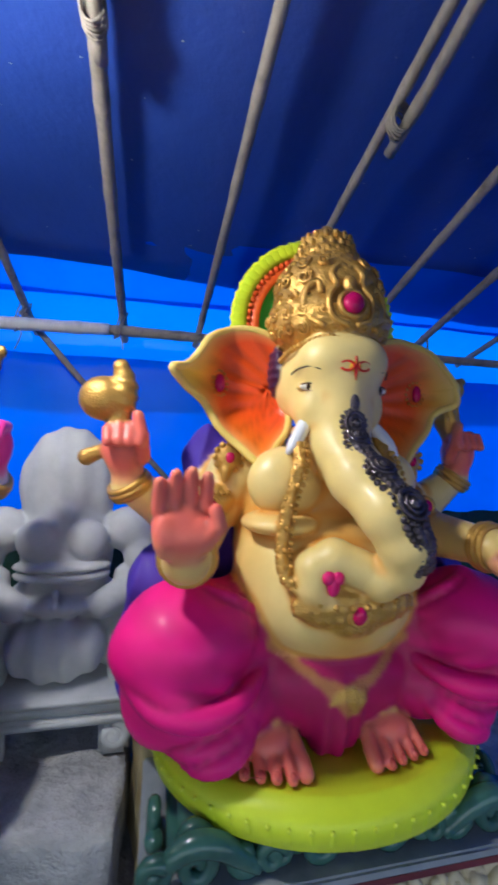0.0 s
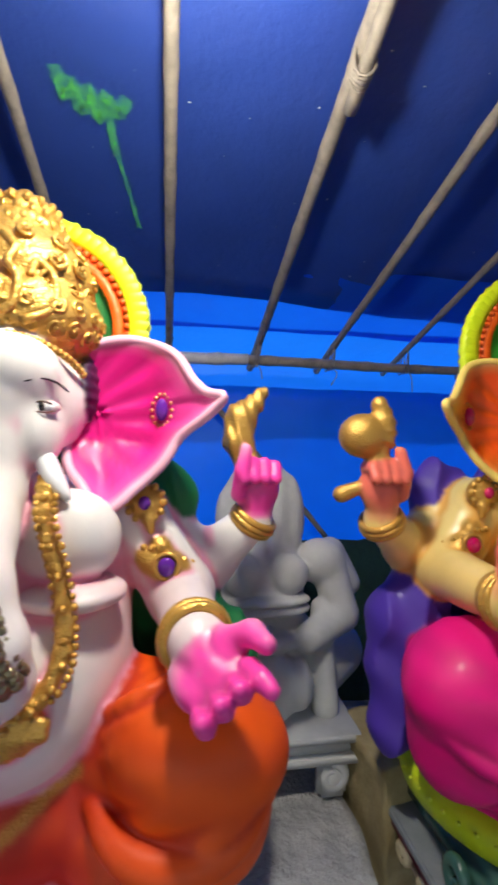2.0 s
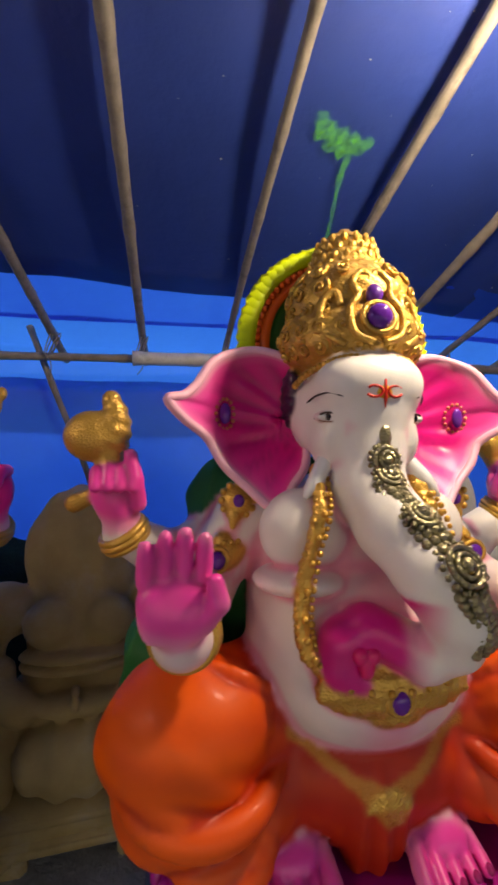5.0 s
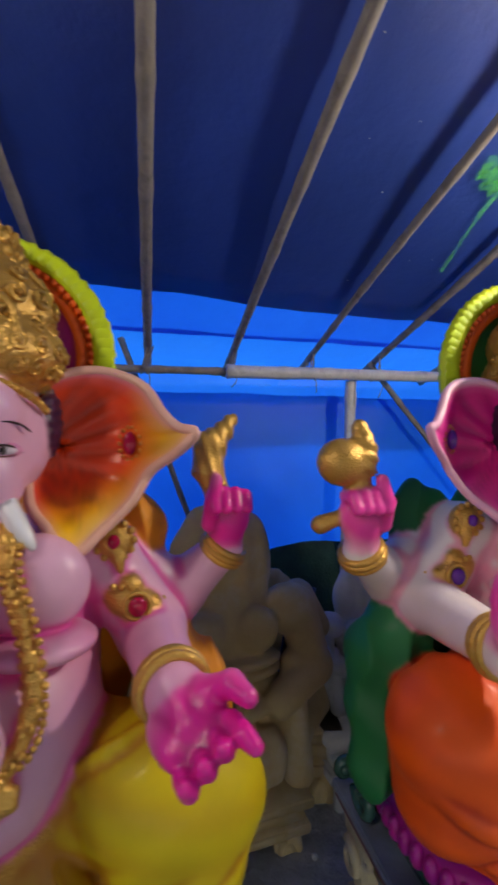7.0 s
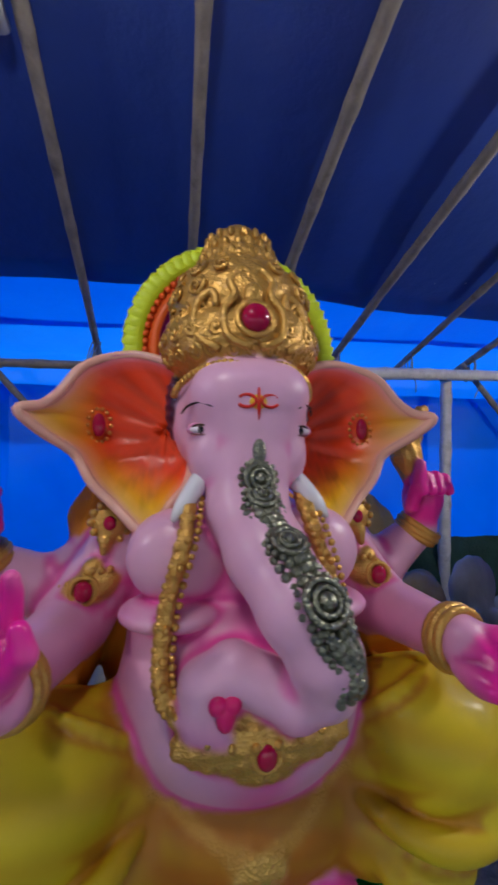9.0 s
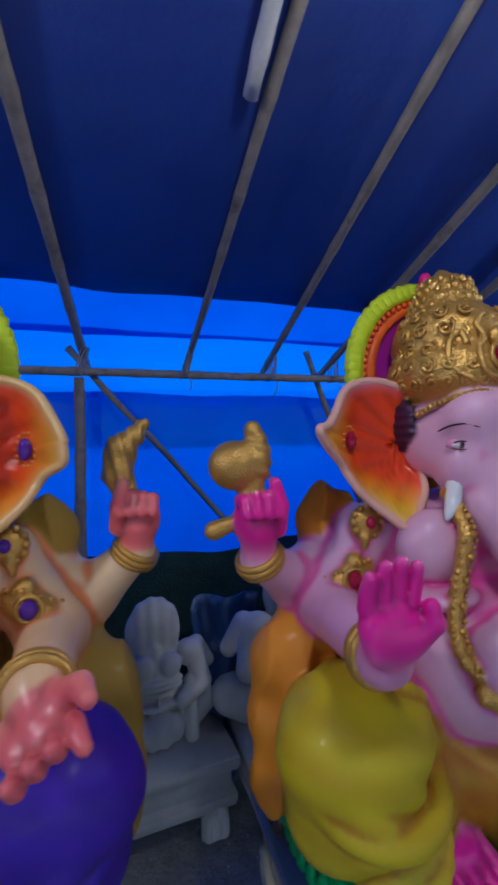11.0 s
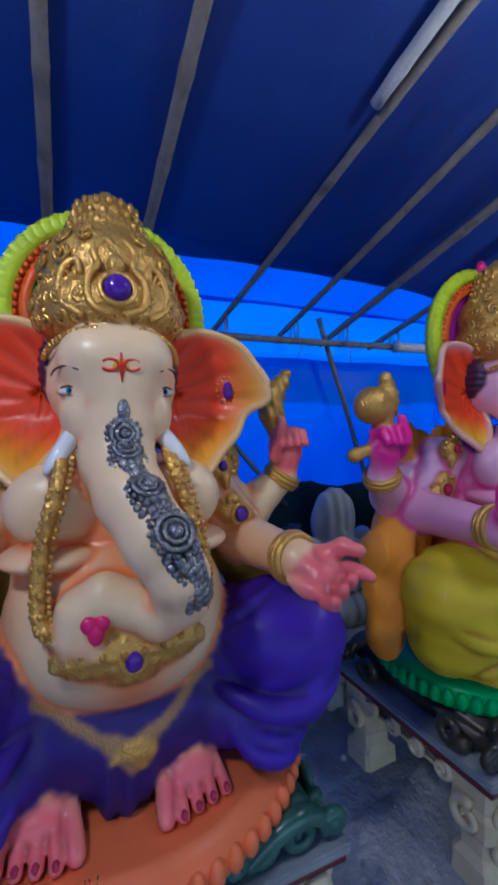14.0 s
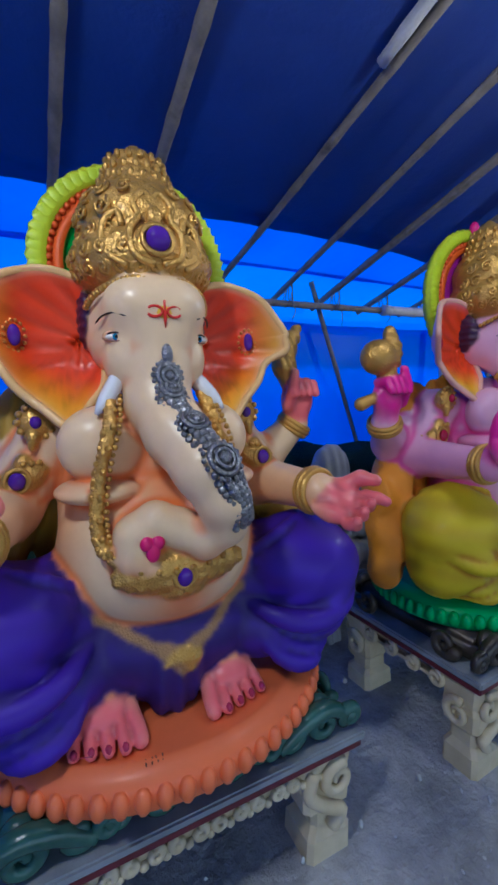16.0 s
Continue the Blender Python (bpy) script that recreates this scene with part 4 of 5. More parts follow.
    if look_of.get("mark"):
        for mx, lean in ((-0.125, 0.002), (-0.112, 0.004), (-0.098, -0.003), (-0.088, 0.003)):
            k.tube([(mx, -0.345, 0.0015), (mx + lean, -0.328, 0.0015)], 0.0016, (0.03, 0.01, 0.01), 0, 0.6, 5)
    return k.finish("seated_idol", label, at)


# ---------------------------------------------------------------- the shelter
def roof_z(y):
    return 2.56 - 0.28 * (y - 1.3)


def ripple(a, b, seed):
    return noise.noise(Vector((a * 1.7, b * 1.7, seed))) + 0.4 * noise.noise(Vector((a * 5.0, b * 5.0, seed + 9)))


ground = sheet("ground", 70, 60, lambda u, v: (math.copysign(abs(2 * u - 1) ** 3 * 60, u - 0.5) - 1.5, math.copysign(abs(2 * v - 1) ** 3 * 60, v - 0.5) + 1.2,
               0.10 + 0.012 * ripple(u * 9, v * 9, 3.0)), M_FLOOR, 0)
tagged(ground, "dusty grey concrete ground with scattered grit", "ground", kind="structure")

roof = sheet("ceiling", 90, 30, lambda u, v: (-6.6 + 9.8 * u, -2.3 + (4.36 + 0.085 * max(0.0, 9.8 * u - 4.2)) * v + (0.05 * ripple(u * 6, 0, 1.0) if v > 0.99 else 0),
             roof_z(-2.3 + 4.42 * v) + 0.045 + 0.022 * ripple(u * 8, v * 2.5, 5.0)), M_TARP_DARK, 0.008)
tagged(roof, "dark navy tarpaulin roof stretched over bamboo poles", "roof", kind="structure")
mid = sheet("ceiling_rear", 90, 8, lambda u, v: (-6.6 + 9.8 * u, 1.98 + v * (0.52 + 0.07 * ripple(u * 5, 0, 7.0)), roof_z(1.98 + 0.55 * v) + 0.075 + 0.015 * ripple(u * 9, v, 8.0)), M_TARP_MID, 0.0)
tagged(mid, "bright blue translucent tarpaulin lit by daylight", "roof", kind="structure")
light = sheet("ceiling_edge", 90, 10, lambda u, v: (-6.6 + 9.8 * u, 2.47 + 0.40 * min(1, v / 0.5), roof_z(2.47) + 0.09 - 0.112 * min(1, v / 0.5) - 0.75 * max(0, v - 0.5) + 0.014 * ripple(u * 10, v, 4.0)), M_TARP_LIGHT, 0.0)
tagged(light, "pale blue translucent tarpaulin glowing with daylight", "roof", kind="structure")
back = sheet("wall_back", 110, 24, lambda u, v: (-6.6 + 9.8 * u, 2.72 + 0.03 * ripple(u * 8, v * 2, 2.0) + 0.02 * math.sin(u * 60) * (1 - v), 2.0 * v + (0.012 * ripple(u * 12, 0, 6.0) if v > 0.9 else 0)), M_TARP_WALL, 0.006)
tagged(back, "blue tarpaulin wall hung below a bamboo beam", "wall", kind="structure")
# side walls out of view, added to enclose the shelter and limit daylight
for nm, x0, lab in (("added_wall_left", -6.6, "blue tarpaulin side wall added out of view"), ("added_wall_right", 3.2, "blue tarpaulin side wall added out of view")):
    w = sheet(nm, 20, 14, lambda u, v: (x0 + 0.04 * ripple(u * 5, v * 3, x0), -2.3 + 5.1 * u, v * (roof_z(-2.3 + 5.1 * u) + 0.02)), M_TARP_WALL, 0.006)
    tagged(w, lab, "wall", kind="structure")
# unseen wall behind the camera, added so its gap sets the daylight fill
front = sheet("added_wall_front", 60, 14, lambda u, v: (-6.6 + 9.8 * u, -2.3 + 0.04 * ripple(u * 8, v * 3, 12.0), 1.7 + 1.85 * v), M_TARP_DARK, 0.006)
tagged(front, "navy tarpaulin front wall added out of view above a gap for daylight fill", "wall", kind="structure")


def spray_stroke(bm, pts, w):
    """A soft-edged stroke of paint just under the tarpaulin."""
    rows, path = [], smooth_path([(px, py, 0) for px, py in pts], 5)
    for i, p in enumerate(path):
        d = (path[min(i + 1, len(path) - 1)] - path[max(i - 1, 0)]).normalized()
        side = Vector((-d.y, d.x, 0)) * w * (0.8 + 0.5 * noise.noise(Vector((i * 0.7, w * 90, 2.0))))
        rows.append([bm.verts.new((q.x, q.y, roof_z(q.y) + 0.034 + 0.022 * ripple((q.x + 6.6) / 9.8 * 8, (q.y + 2.3) / 4.42 * 2.5, 5.0) - h))
                     for q, h in ((p - side, 0.0), (p - side * 0.45, 0.001), (p + side * 0.45, 0.001), (p + side, 0.0))])
    for a, b in zip(rows, rows[1:]):
        for j in (0, 1, 2):
            bm.faces.new((a[j], a[j + 1], b[j + 1], b[j]))


daub = bmesh.new()
spray_stroke(daub, [(-0.838, 1.79), (-0.855, 1.66), (-0.885, 1.48), (-0.885, 1.40), (-0.90, 1.35)], 0.017)
spray_stroke(daub, [(-1.015, 1.28), (-1.005, 1.35), (-0.975, 1.31), (-0.965, 1.39), (-0.93, 1.33), (-0.915, 1.41), (-0.885, 1.34), (-0.86, 1.39), (-0.825, 1.34)], 0.028)
spray_mark = part("spray_mark", daub, M_SPRAY)
spray_mark.data.attributes.new("cover", "FLOAT", "POINT").data.foreach_set("value", [(0.0, 1.0, 1.0, 0.0)[i % 4] for i in range(len(spray_mark.data.vertices))])
tagged(spray_mark, "green spray-paint mark on the navy tarpaulin", "paint mark")


def pole(name, a, b, r, material, label, knots=True, bend=0.012, seed=0.0):
    """A crooked bamboo pole with nodes."""
    a, b = Vector(a), Vector(b)
    long = (b - a).length
    n = max(8, int(long / 0.055))
    path, radii = [], []
    for i in range(n + 1):
        t = i / n
        w = Vector((noise.noise(Vector((t * 3, seed, 0))), 0, noise.noise(Vector((t * 3, seed, 7))))) * bend * min(1, 6 * t, 6 * (1 - t))
        path.append(a.lerp(b, t) + w)
        s = (t * long / 0.32 + seed) % 1.0
        radii.append(r * (1.08 - 0.16 * t) * (1 + (0.13 if knots and s < 0.17 else 0)) * (1 + 0.05 * noise.noise(Vector((t * 14, seed, 3)))))
    ob = part(name, add_tube(bmesh.new(), path, radii, 10), material)
    return tagged(ob, label, "pole", kind="")


POLES = [(-5.95, -5.98), (-5.5, -5.45), (-5.05, -5.1), (-4.58, -4.6), (-4.07, -4.07), (-3.68, -3.66), (-3.0, -3.085), (-2.58, -2.57), (-2.145, -2.16), (-1.63, -1.68), (-1.13, -1.2),
         (-0.69, -0.76), (-0.20, -0.24), (0.27, 0.21), (0.70, 0.68), (1.21, 1.24), (1.63, 1.71), (2.2, 2.2), (2.7, 2.7)]
for i, (xa, xb) in enumerate(POLES):
    k = (xb - xa) / 1.6
    ob = pole("roof_pole", (xa - 3.2 * k, -2.2, roof_z(-2.2)), (xb, 2.80, roof_z(2.80) - 0.005), 0.0215 + 0.003 * math.sin(i * 1.7), M_BAMBOO,
              "weathered grey bamboo roof pole tied under the tarpaulin", bend=0.008, seed=i * 1.37)
    ob["group"] = "roof poles"
for i, (px, y0, y1) in enumerate(((-0.19, -0.4, 1.22), (0.745, 0.2, 1.32), (-3.055, -0.5, 1.16))):
    ob = pole("lashed_pole", (px, y0, roof_z(y0) - (0.045 if i < 2 else 0.012)), (px, y1, roof_z(y1) - (0.045 if i < 2 else 0.012)), 0.021 if i < 2 else 0.024, M_BAMBOO if i < 2 else M_PIPE,
              "short pole lashed beside a roof pole" if i < 2 else "whitewashed pole end lashed beside a roof pole", seed=i + 40.0)
    if i == 2:
        continue
    wrap = bmesh.new()
    for q in range(5):
        add_tube(wrap, [(px + 0.031 * math.cos(u) + (-0.006 if px < 0 else -0.022), y1 - 0.12 + q * 0.012 + 0.004 * math.sin(u * 2 + q), roof_z(y1) - 0.005 + 0.046 * math.sin(u)) for u in (2 * math.pi * k / 12 for k in range(12))], 0.0045, 5, True)
    tagged(part("rope_lashing", wrap, M_BAMBOO), "frayed rope lashing round two roof poles", "rope")

tagged(pole("beam", (-6.5, 2.5, 2.06), (-1.55, 2.5, 2.095), 0.024, M_BAMBOO, "", seed=3.3), "long bamboo cross beam under the roof poles", "beam")
tagged(pole("beam", (-1.72, 2.465, 2.088), (-0.3, 2.475, 2.115), 0.036, M_PIPE, "", seed=5.1, bend=0.006), "thick whitewashed cross beam", "beam")
tagged(pole("beam", (-0.45, 2.5, 2.12), (3.1, 2.5, 2.09), 0.027, M_BAMBOO, "", seed=6.3), "bamboo cross beam under the roof poles", "beam")
tagged(pole("support_post", (-1.0, 2.52, 0.0), (-0.925, 2.52, 2.07), 0.036, M_PIPE, "", seed=8.0, bend=0.006), "whitewashed upright post carrying the beam", "post")
tagged(pole("support_post", (-3.66, 2.55, 0.0), (-3.68, 2.55, 2.05), 0.03, M_BAMBOO, "", seed=9.0), "bamboo upright post carrying the beam", "post")
tagged(pole("support_post", (1.5, 2.55, 0.0), (1.5, 2.55, 2.07), 0.03, M_BAMBOO, "", seed=9.7), "bamboo upright post carrying the beam", "post")
for i, (a, b) in enumerate((((-0.78, 2.56, 2.2), (0.2, 2.56, 1.08)), ((-2.31, 2.60, 2.28), (-1.82, 2.64, 1.0)), ((-3.74, 2.56, 2.22), (-2.62, 2.56, 0.95)))):
    tagged(pole("brace", a, b, 0.017, M_BAMBOO, "", seed=i + 20.0), "thin slanting bamboo brace against the wall", "brace", "braces")
net = sheet("netting", 120, 10, lambda u, v: (-6.4 + 9.4 * u, 2.6 - 0.1 * math.sin(v * 3) - 0.05 * ripple(u * 14, v * 3, 21.0), (1.06 + 0.06 * ripple(u * 12, 0, 31.0)) * v), M_DARKGREEN, 0.01)
tagged(net, "crumpled dark green netting along the foot of the wall", "net")
for i, (cx, cy, wid, top) in enumerate(((-1.46, 2.0, 0.16, 0.98), (-3.0, 2.05, 0.3, 0.95))):
    s = sheet("hanging_sheet", 14, 20, lambda u, v: (cx + wid * (u - 0.5) + 0.05 * ripple(0.3, v * 2, i * 5.0), cy + 0.04 * math.sin(u * 9) + 0.03 * ripple(u * 3, v * 4, i + 2.0), top * v), M_SHEET, 0.008)
    tagged(s, "crumpled blue plastic sheet speckled with plaster", "sheet", "plastic sheets")

# bulbs
for bx, by, bz in [p for p, _ in LAMPS]:
    lamp = thing("hanging_bulb", pose(bx, by, bz), "bare lit bulb hanging from the roof on a wire", "lamp", "bulbs")
    bm = bmesh.new()
    bmesh.ops.create_uvsphere(bm, u_segments=20, v_segments=12, radius=0.03)
    for v in bm.verts:
        v.co.z = v.co.z * 1.2 + 0.085
    part("bulb", bm, M_BULB, lamp)
    part("holder", add_tube(bmesh.new(), [(0, 0, 0.115), (0, 0, 0.12), (0, 0, 0.165), (0, 0, 0.17)], [0.012, 0.019, 0.019, 0.008], 14), M_HOLDER, lamp)
    part("wire", add_tube(bmesh.new(), [(0, 0, 0.165), (0.004, 0, 0.2), (0, 0.004, roof_z(by) + 0.05 - bz)], 0.003, 6), M_HOLDER, lamp)


# ---------------------------------------------------------------- carved stands
def stand(at, enamel, label):
    """A low carved table: board, moulded band, scrollwork on top, apron and four legs."""
    st = thing("carved_stand", at, label, "stand", "stands of the idols")
    w, d = 0.505, 0.355
    part("tabletop", add_box(bmesh.new(), (-w, -d, 0.485), (w, d, 0.513), 0.006), M_GREYBLUE, st, "dusty grey board edge", False)
    part("band", add_box(bmesh.new(), (-w + 0.008, -d + 0.008, 0.458), (w - 0.008, d - 0.008, 0.4848), 0.005), M_MAROON, st, "maroon painted band", False)
    bm = bmesh.new()
    add_box(bm, (-0.44, -0.29, 0.5132), (0.44, 0.29, 0.604), 0.025)
    part("plinth", bm, enamel, st)
    for sx in (-1, 1):
        for sy in (-1, 1):
            bm = bmesh.new()
            yf = sy * (d - 0.035)
            add_tube(bm, [(sx * (w - 0.125 + p[0]), yf, 0.566 + p[2]) for p in spiral(0, 0, 0.05, 1.5, 0.4, 1, 0)], [0.021 - 0.0003 * k for k in range(27)], 9)
            add_tube(bm, smooth_path([(sx * (w - 0.055), yf, 0.535), (sx * (w - 0.07), yf, 0.582), (sx * (w - 0.12), yf, 0.610), (sx * (w - 0.18), yf, 0.598), (sx * (w - 0.225), yf, 0.568), (sx * (w - 0.27), yf, 0.535)], 5), [0.016 + 0.012 * math.sin(math.pi * k / 25) for k in range(26)], 9)
            add_tube(bm, smooth_path([(sx * (w - 0.08), yf - sy * 0.02, 0.585), (sx * (w - 0.12), yf - sy * 0.03, 0.618), (sx * (w - 0.17), yf - sy * 0.03, 0.60)], 5), [0.010 + 0.012 * math.sin(math.pi * k / 10) for k in range(11)], 8)
            part("scroll", bm, enamel, st)
            bm = bmesh.new()
            add_tube(bm, [(sx * (w - 0.035 - p[0]), yf + sy * 0.004, 0.560 + p[2]) for p in spiral(0, 0, 0.030, 1.4, 0.5, 1, 0)], [0.019 - 0.0003 * k for k in range(27)], 9)
            bmesh.ops.create_uvsphere(bm, u_segments=12, v_segments=8, radius=0.022, matrix=Matrix.Translation((sx * (w - 0.035), yf + sy * 0.002, 0.562)))
            part("corner_knob", bm, enamel, st)
            bm = bmesh.new()
            add_tube(bm, [(sx * (w - 0.30 - p[0]), yf, 0.555 + p[2]) for p in spiral(0, 0, 0.034, 1.4, 0.3, 1, 0)], [0.017 - 0.0003 * k for k in range(27)], 8)
            part("small_scroll", bm, enamel, st)
            # side scroll
            bm = bmesh.new()
            add_tube(bm, [(sx * (w - 0.035), sy * (0.19 + p[0]), 0.565 + p[2]) for p in spiral(0, 0, 0.05, 1.4, 0, -1, 0)], [0.022 - 0.0004 * k for k in range(27)], 9)
            part("side_scroll", bm, enamel, st)
            # leg: curled bracket on a block foot
            bm = bmesh.new()
            rings = []
            for z, x0, x1, y0, y1 in ((0.08, 0.185, 0.03, 0.17, 0.03), (0.175, 0.18, 0.03, 0.165, 0.03), (0.20, 0.155, 0.05, 0.15, 0.05), (0.25, 0.155, 0.05, 0.15, 0.05), (0.275, 0.19, 0.032, 0.17, 0.032),
                                      (0.345, 0.195, 0.028, 0.17, 0.028), (0.365, 0.205, 0.035, 0.17, 0.035), (0.44, 0.215, 0.025, 0.175, 0.025), (0.457, 0.21, 0.03, 0.17, 0.03)):
                rings.append([bm.verts.new((sx * (w - a), sy * (d - b), z)) for a, b in ((x0, y0), (x1 + 0.015, y0), (x1, y0 - 0.015), (x1, y1 + 0.015), (x1 + 0.015, y1), (x0 - 0.015, y1), (x0, y1 + 0.015))])
            for lo, hi in zip(rings, rings[1:]):
                for q in range(7):
                    bm.faces.new((lo[q], lo[(q + 1) % 7], hi[(q + 1) % 7], hi[q]))
            bm.faces.new(rings[0])
            bm.faces.new(rings[-1])
            bmesh.ops.recalc_face_normals(bm, faces=bm.faces[:])
            leg = part("leg", bm, M_CREAM, st, smooth=False)
            bm = bmesh.new()
            add_tube(bm, [(sx * (w - 0.085 + p[0]), sy * (d - 0.022), 0.375 + p[2]) for p in spiral(0, 0, 0.055, 1.4, 1.2, 1, 0)], [0.02 - 0.0004 * k for k in range(27)], 8)
            part("curl", bm, M_CREAM, leg)
            bm = bmesh.new()
            add_tube(bm, smooth_path([(sx * (w - 0.17), sy * (d - 0.025), 0.43), (sx * (w - 0.185), sy * (d - 0.022), 0.36), (sx * (w - 0.13), sy * (d - 0.022), 0.30), (sx * (w - 0.07), sy * (d - 0.03), 0.25), (sx * (w - 0.10), sy * (d - 0.038), 0.20)], 5), 0.021, 8)
            part("scroll_carving", bm, M_CREAM, leg)
            bm = bmesh.new()
            add_tube(bm, [(sx * (w - 0.022), sy * (d - 0.10 + p[0]), 0.33 + p[2]) for p in spiral(0, 0, 0.05, 1.4, 1.2, 1, 0)], [0.018 - 0.0004 * k for k in range(27)], 8)
            part("side_curl", bm, M_CREAM, leg)
    for sy in (-1, 1):
        bm = bmesh.new()
        add_box(bm, (-w + 0.16, sy * (d - 0.05) - 0.016, 0.405), (w - 0.16, sy * (d - 0.05) + 0.016, 0.457), 0.008)
        for q in range(13):
            cx = -0.33 + 0.055 * q
            add_tube(bm, [(cx + p[0], sy * (d - 0.028), 0.420 + p[2]) for p in spiral(0, 0, 0.022, 1.2, math.pi / 2, 1 if q % 2 else -1, 0, 12)], [0.0125 - 0.0004 * k for k in range(13)], 6)
            bmesh.ops.create_uvsphere(bm, u_segments=8, v_segments=5, radius=0.013, matrix=Matrix.Translation((cx + 0.027, sy * (d - 0.03), 0.402)))
        part("apron", bm, M_CREAM, st)
    for sx in (-1, 1):
        bm = bmesh.new()
        add_box(bm, (sx * (w - 0.05) - 0.016, -d + 0.15, 0.40), (sx * (w - 0.05) + 0.016, d - 0.15, 0.397), 0.008)
        for q in range(4):
            add_tube(bm, [(sx * (w - 0.028), -0.165 + 0.11 * q + p[0], 0.412 + p[2]) for p in spiral(0, 0, 0.034, 1.3, math.pi / 2, 1, 0, 16)], 0.012, 7)
        part("side_apron", bm, M_CREAM, st)
    for q in range(7):
        bm = bmesh.new()
        cx = -0.27 + 0.09 * q
        add_tube(bm, [(cx + p[0], -0.315, 0.56 + p[2]) for p in spiral(0, 0, 0.038, 1.4, 0, 1 if q % 2 else -1, 0, 20)], [0.018 - 0.0004 * k for k in range(21)], 8)
        part("carving", bm, enamel, st)
    return st


# ---------------------------------------------------------------- the row of idols
PINK, CORAL, MAGENTA = (0.85, 0.10, 0.36), (0.80, 0.13, 0.13), (0.72, 0.02, 0.28)
LOOKS = [
    dict(skin=(0.85, 0.66, 0.24), shade=(0.72, 0.34, 0.05), hand=(0.82, 0.17, 0.12), dhoti=(0.85, 0.001, 0.22), dhoti_shade=(0.42, 0.001, 0.09), drape=(0.07, 0.03, 0.36), ear=(0.88, 0.09, 0.005),
         ear_low=(0.9, 0.2, 0.006), ear_tip=(0.85, 0.6, 0.05), ear_band=0.72, gem=(0.55, 0.005, 0.10), iris=(0.06, 0.03, 0.01), nail=(0.6, 0.1, 0.08), two_gems=False, blunt=True, plate=(0.13, 0.11, 0.12), knob=0.5, halo=(0.03, 0.42, 0.06), seat=(0.62, 0.75, 0.02)),
    dict(skin=(0.80, 0.77, 0.74), shade=(0.80, 0.28, 0.42), hand=(0.92, 0.06, 0.40), dhoti=(0.9, 0.105, 0.002), dhoti_shade=(0.5, 0.018, 0.002), drape=(0.008, 0.16, 0.045), ear=(0.72, 0.004, 0.22),
         ear_low=(0.9, 0.03, 0.36), ear_tip=(0.9, 0.07, 0.40), ear_band=0.80, gem=(0.12, 0.02, 0.30), iris=(0.12, 0.10, 0.09), nail=(0.35, 0.02, 0.14), two_gems=True, plate=(0.30, 0.27, 0.16), loop=(0.72, 0.01, 0.24), halo=(0.015, 0.16, 0.04), seat=(0.45, 0.01, 0.28)),
    dict(skin=(0.78, 0.44, 0.60), shade=(0.72, 0.05, 0.32), hand=(0.85, 0.015, 0.33), dhoti=(0.64, 0.50, 0.001), dhoti_shade=(0.40, 0.14, 0.001), drape=(0.75, 0.27, 0.01), ear=(0.86, 0.06, 0.004),
         ear_low=(0.88, 0.55, 0.004), ear_tip=(0.82, 0.46, 0.02), ear_band=0.76, gem=(0.40, 0.005, 0.05), iris=(0.16, 0.13, 0.12), nail=(0.42, 0.01, 0.16), two_gems=False, plate=(0.24, 0.25, 0.18), halo=(0.36, 0.01, 0.32), seat=(0.01, 0.42, 0.10)),
    dict(skin=(0.87, 0.63, 0.36), shade=(0.80, 0.20, 0.04), hand=(0.85, 0.16, 0.17), dhoti=(0.055, 0.012, 0.42), dhoti_shade=(0.025, 0.01, 0.14), drape=(0.42, 0.26, 0.03), ear=(0.84, 0.055, 0.004),
         ear_low=(0.88, 0.40, 0.005), ear_tip=(0.80, 0.42, 0.02), ear_band=0.80, gem=(0.09, 0.02, 0.32), iris=(0.03, 0.28, 0.50), nail=(0.40, 0.03, 0.09), two_gems=False, blunt=True, plate=(0.27, 0.27, 0.28), mark=True, halo=(0.02, 0.42, 0.05), seat=(0.86, 0.19, 0.06)),
]
ROW = [((0.482, 1.215, 0.705), 0.0, M_GREEN, "cream-yellow painted idol with an elephant head, magenta dhoti and lime seat", "dark green carved stand under the yellow idol"),
       ((-1.012, 1.125, 0.69), 0.0, M_GREEN, "white painted idol with an elephant head, pink ears and orange dhoti", "dark green carved stand under the white idol"),
       ((-2.49, 1.12, 0.675), 1.5, M_BRONZE, "pink painted idol with an elephant head, orange ears and yellow dhoti", "dark bronze carved stand with cream legs under the pink idol"),
       ((-3.928, 1.178, 0.66), -1.5, M_GREEN, "cream painted idol with an elephant head, purple dhoti and orange seat", "dark green carved stand with cream legs under the cream idol")]
for (at, turn, enamel, label, stand_label), look_of in zip(ROW, LOOKS):
    idol(pose(*at, 0, 0, turn), look_of, label)
    stand(pose(at[0], at[1] + 0.02, 0, 0, 0, turn) @ Matrix.Diagonal((1, 1, (at[2] - 0.0955) / 0.604, 1)), enamel, stand_label)


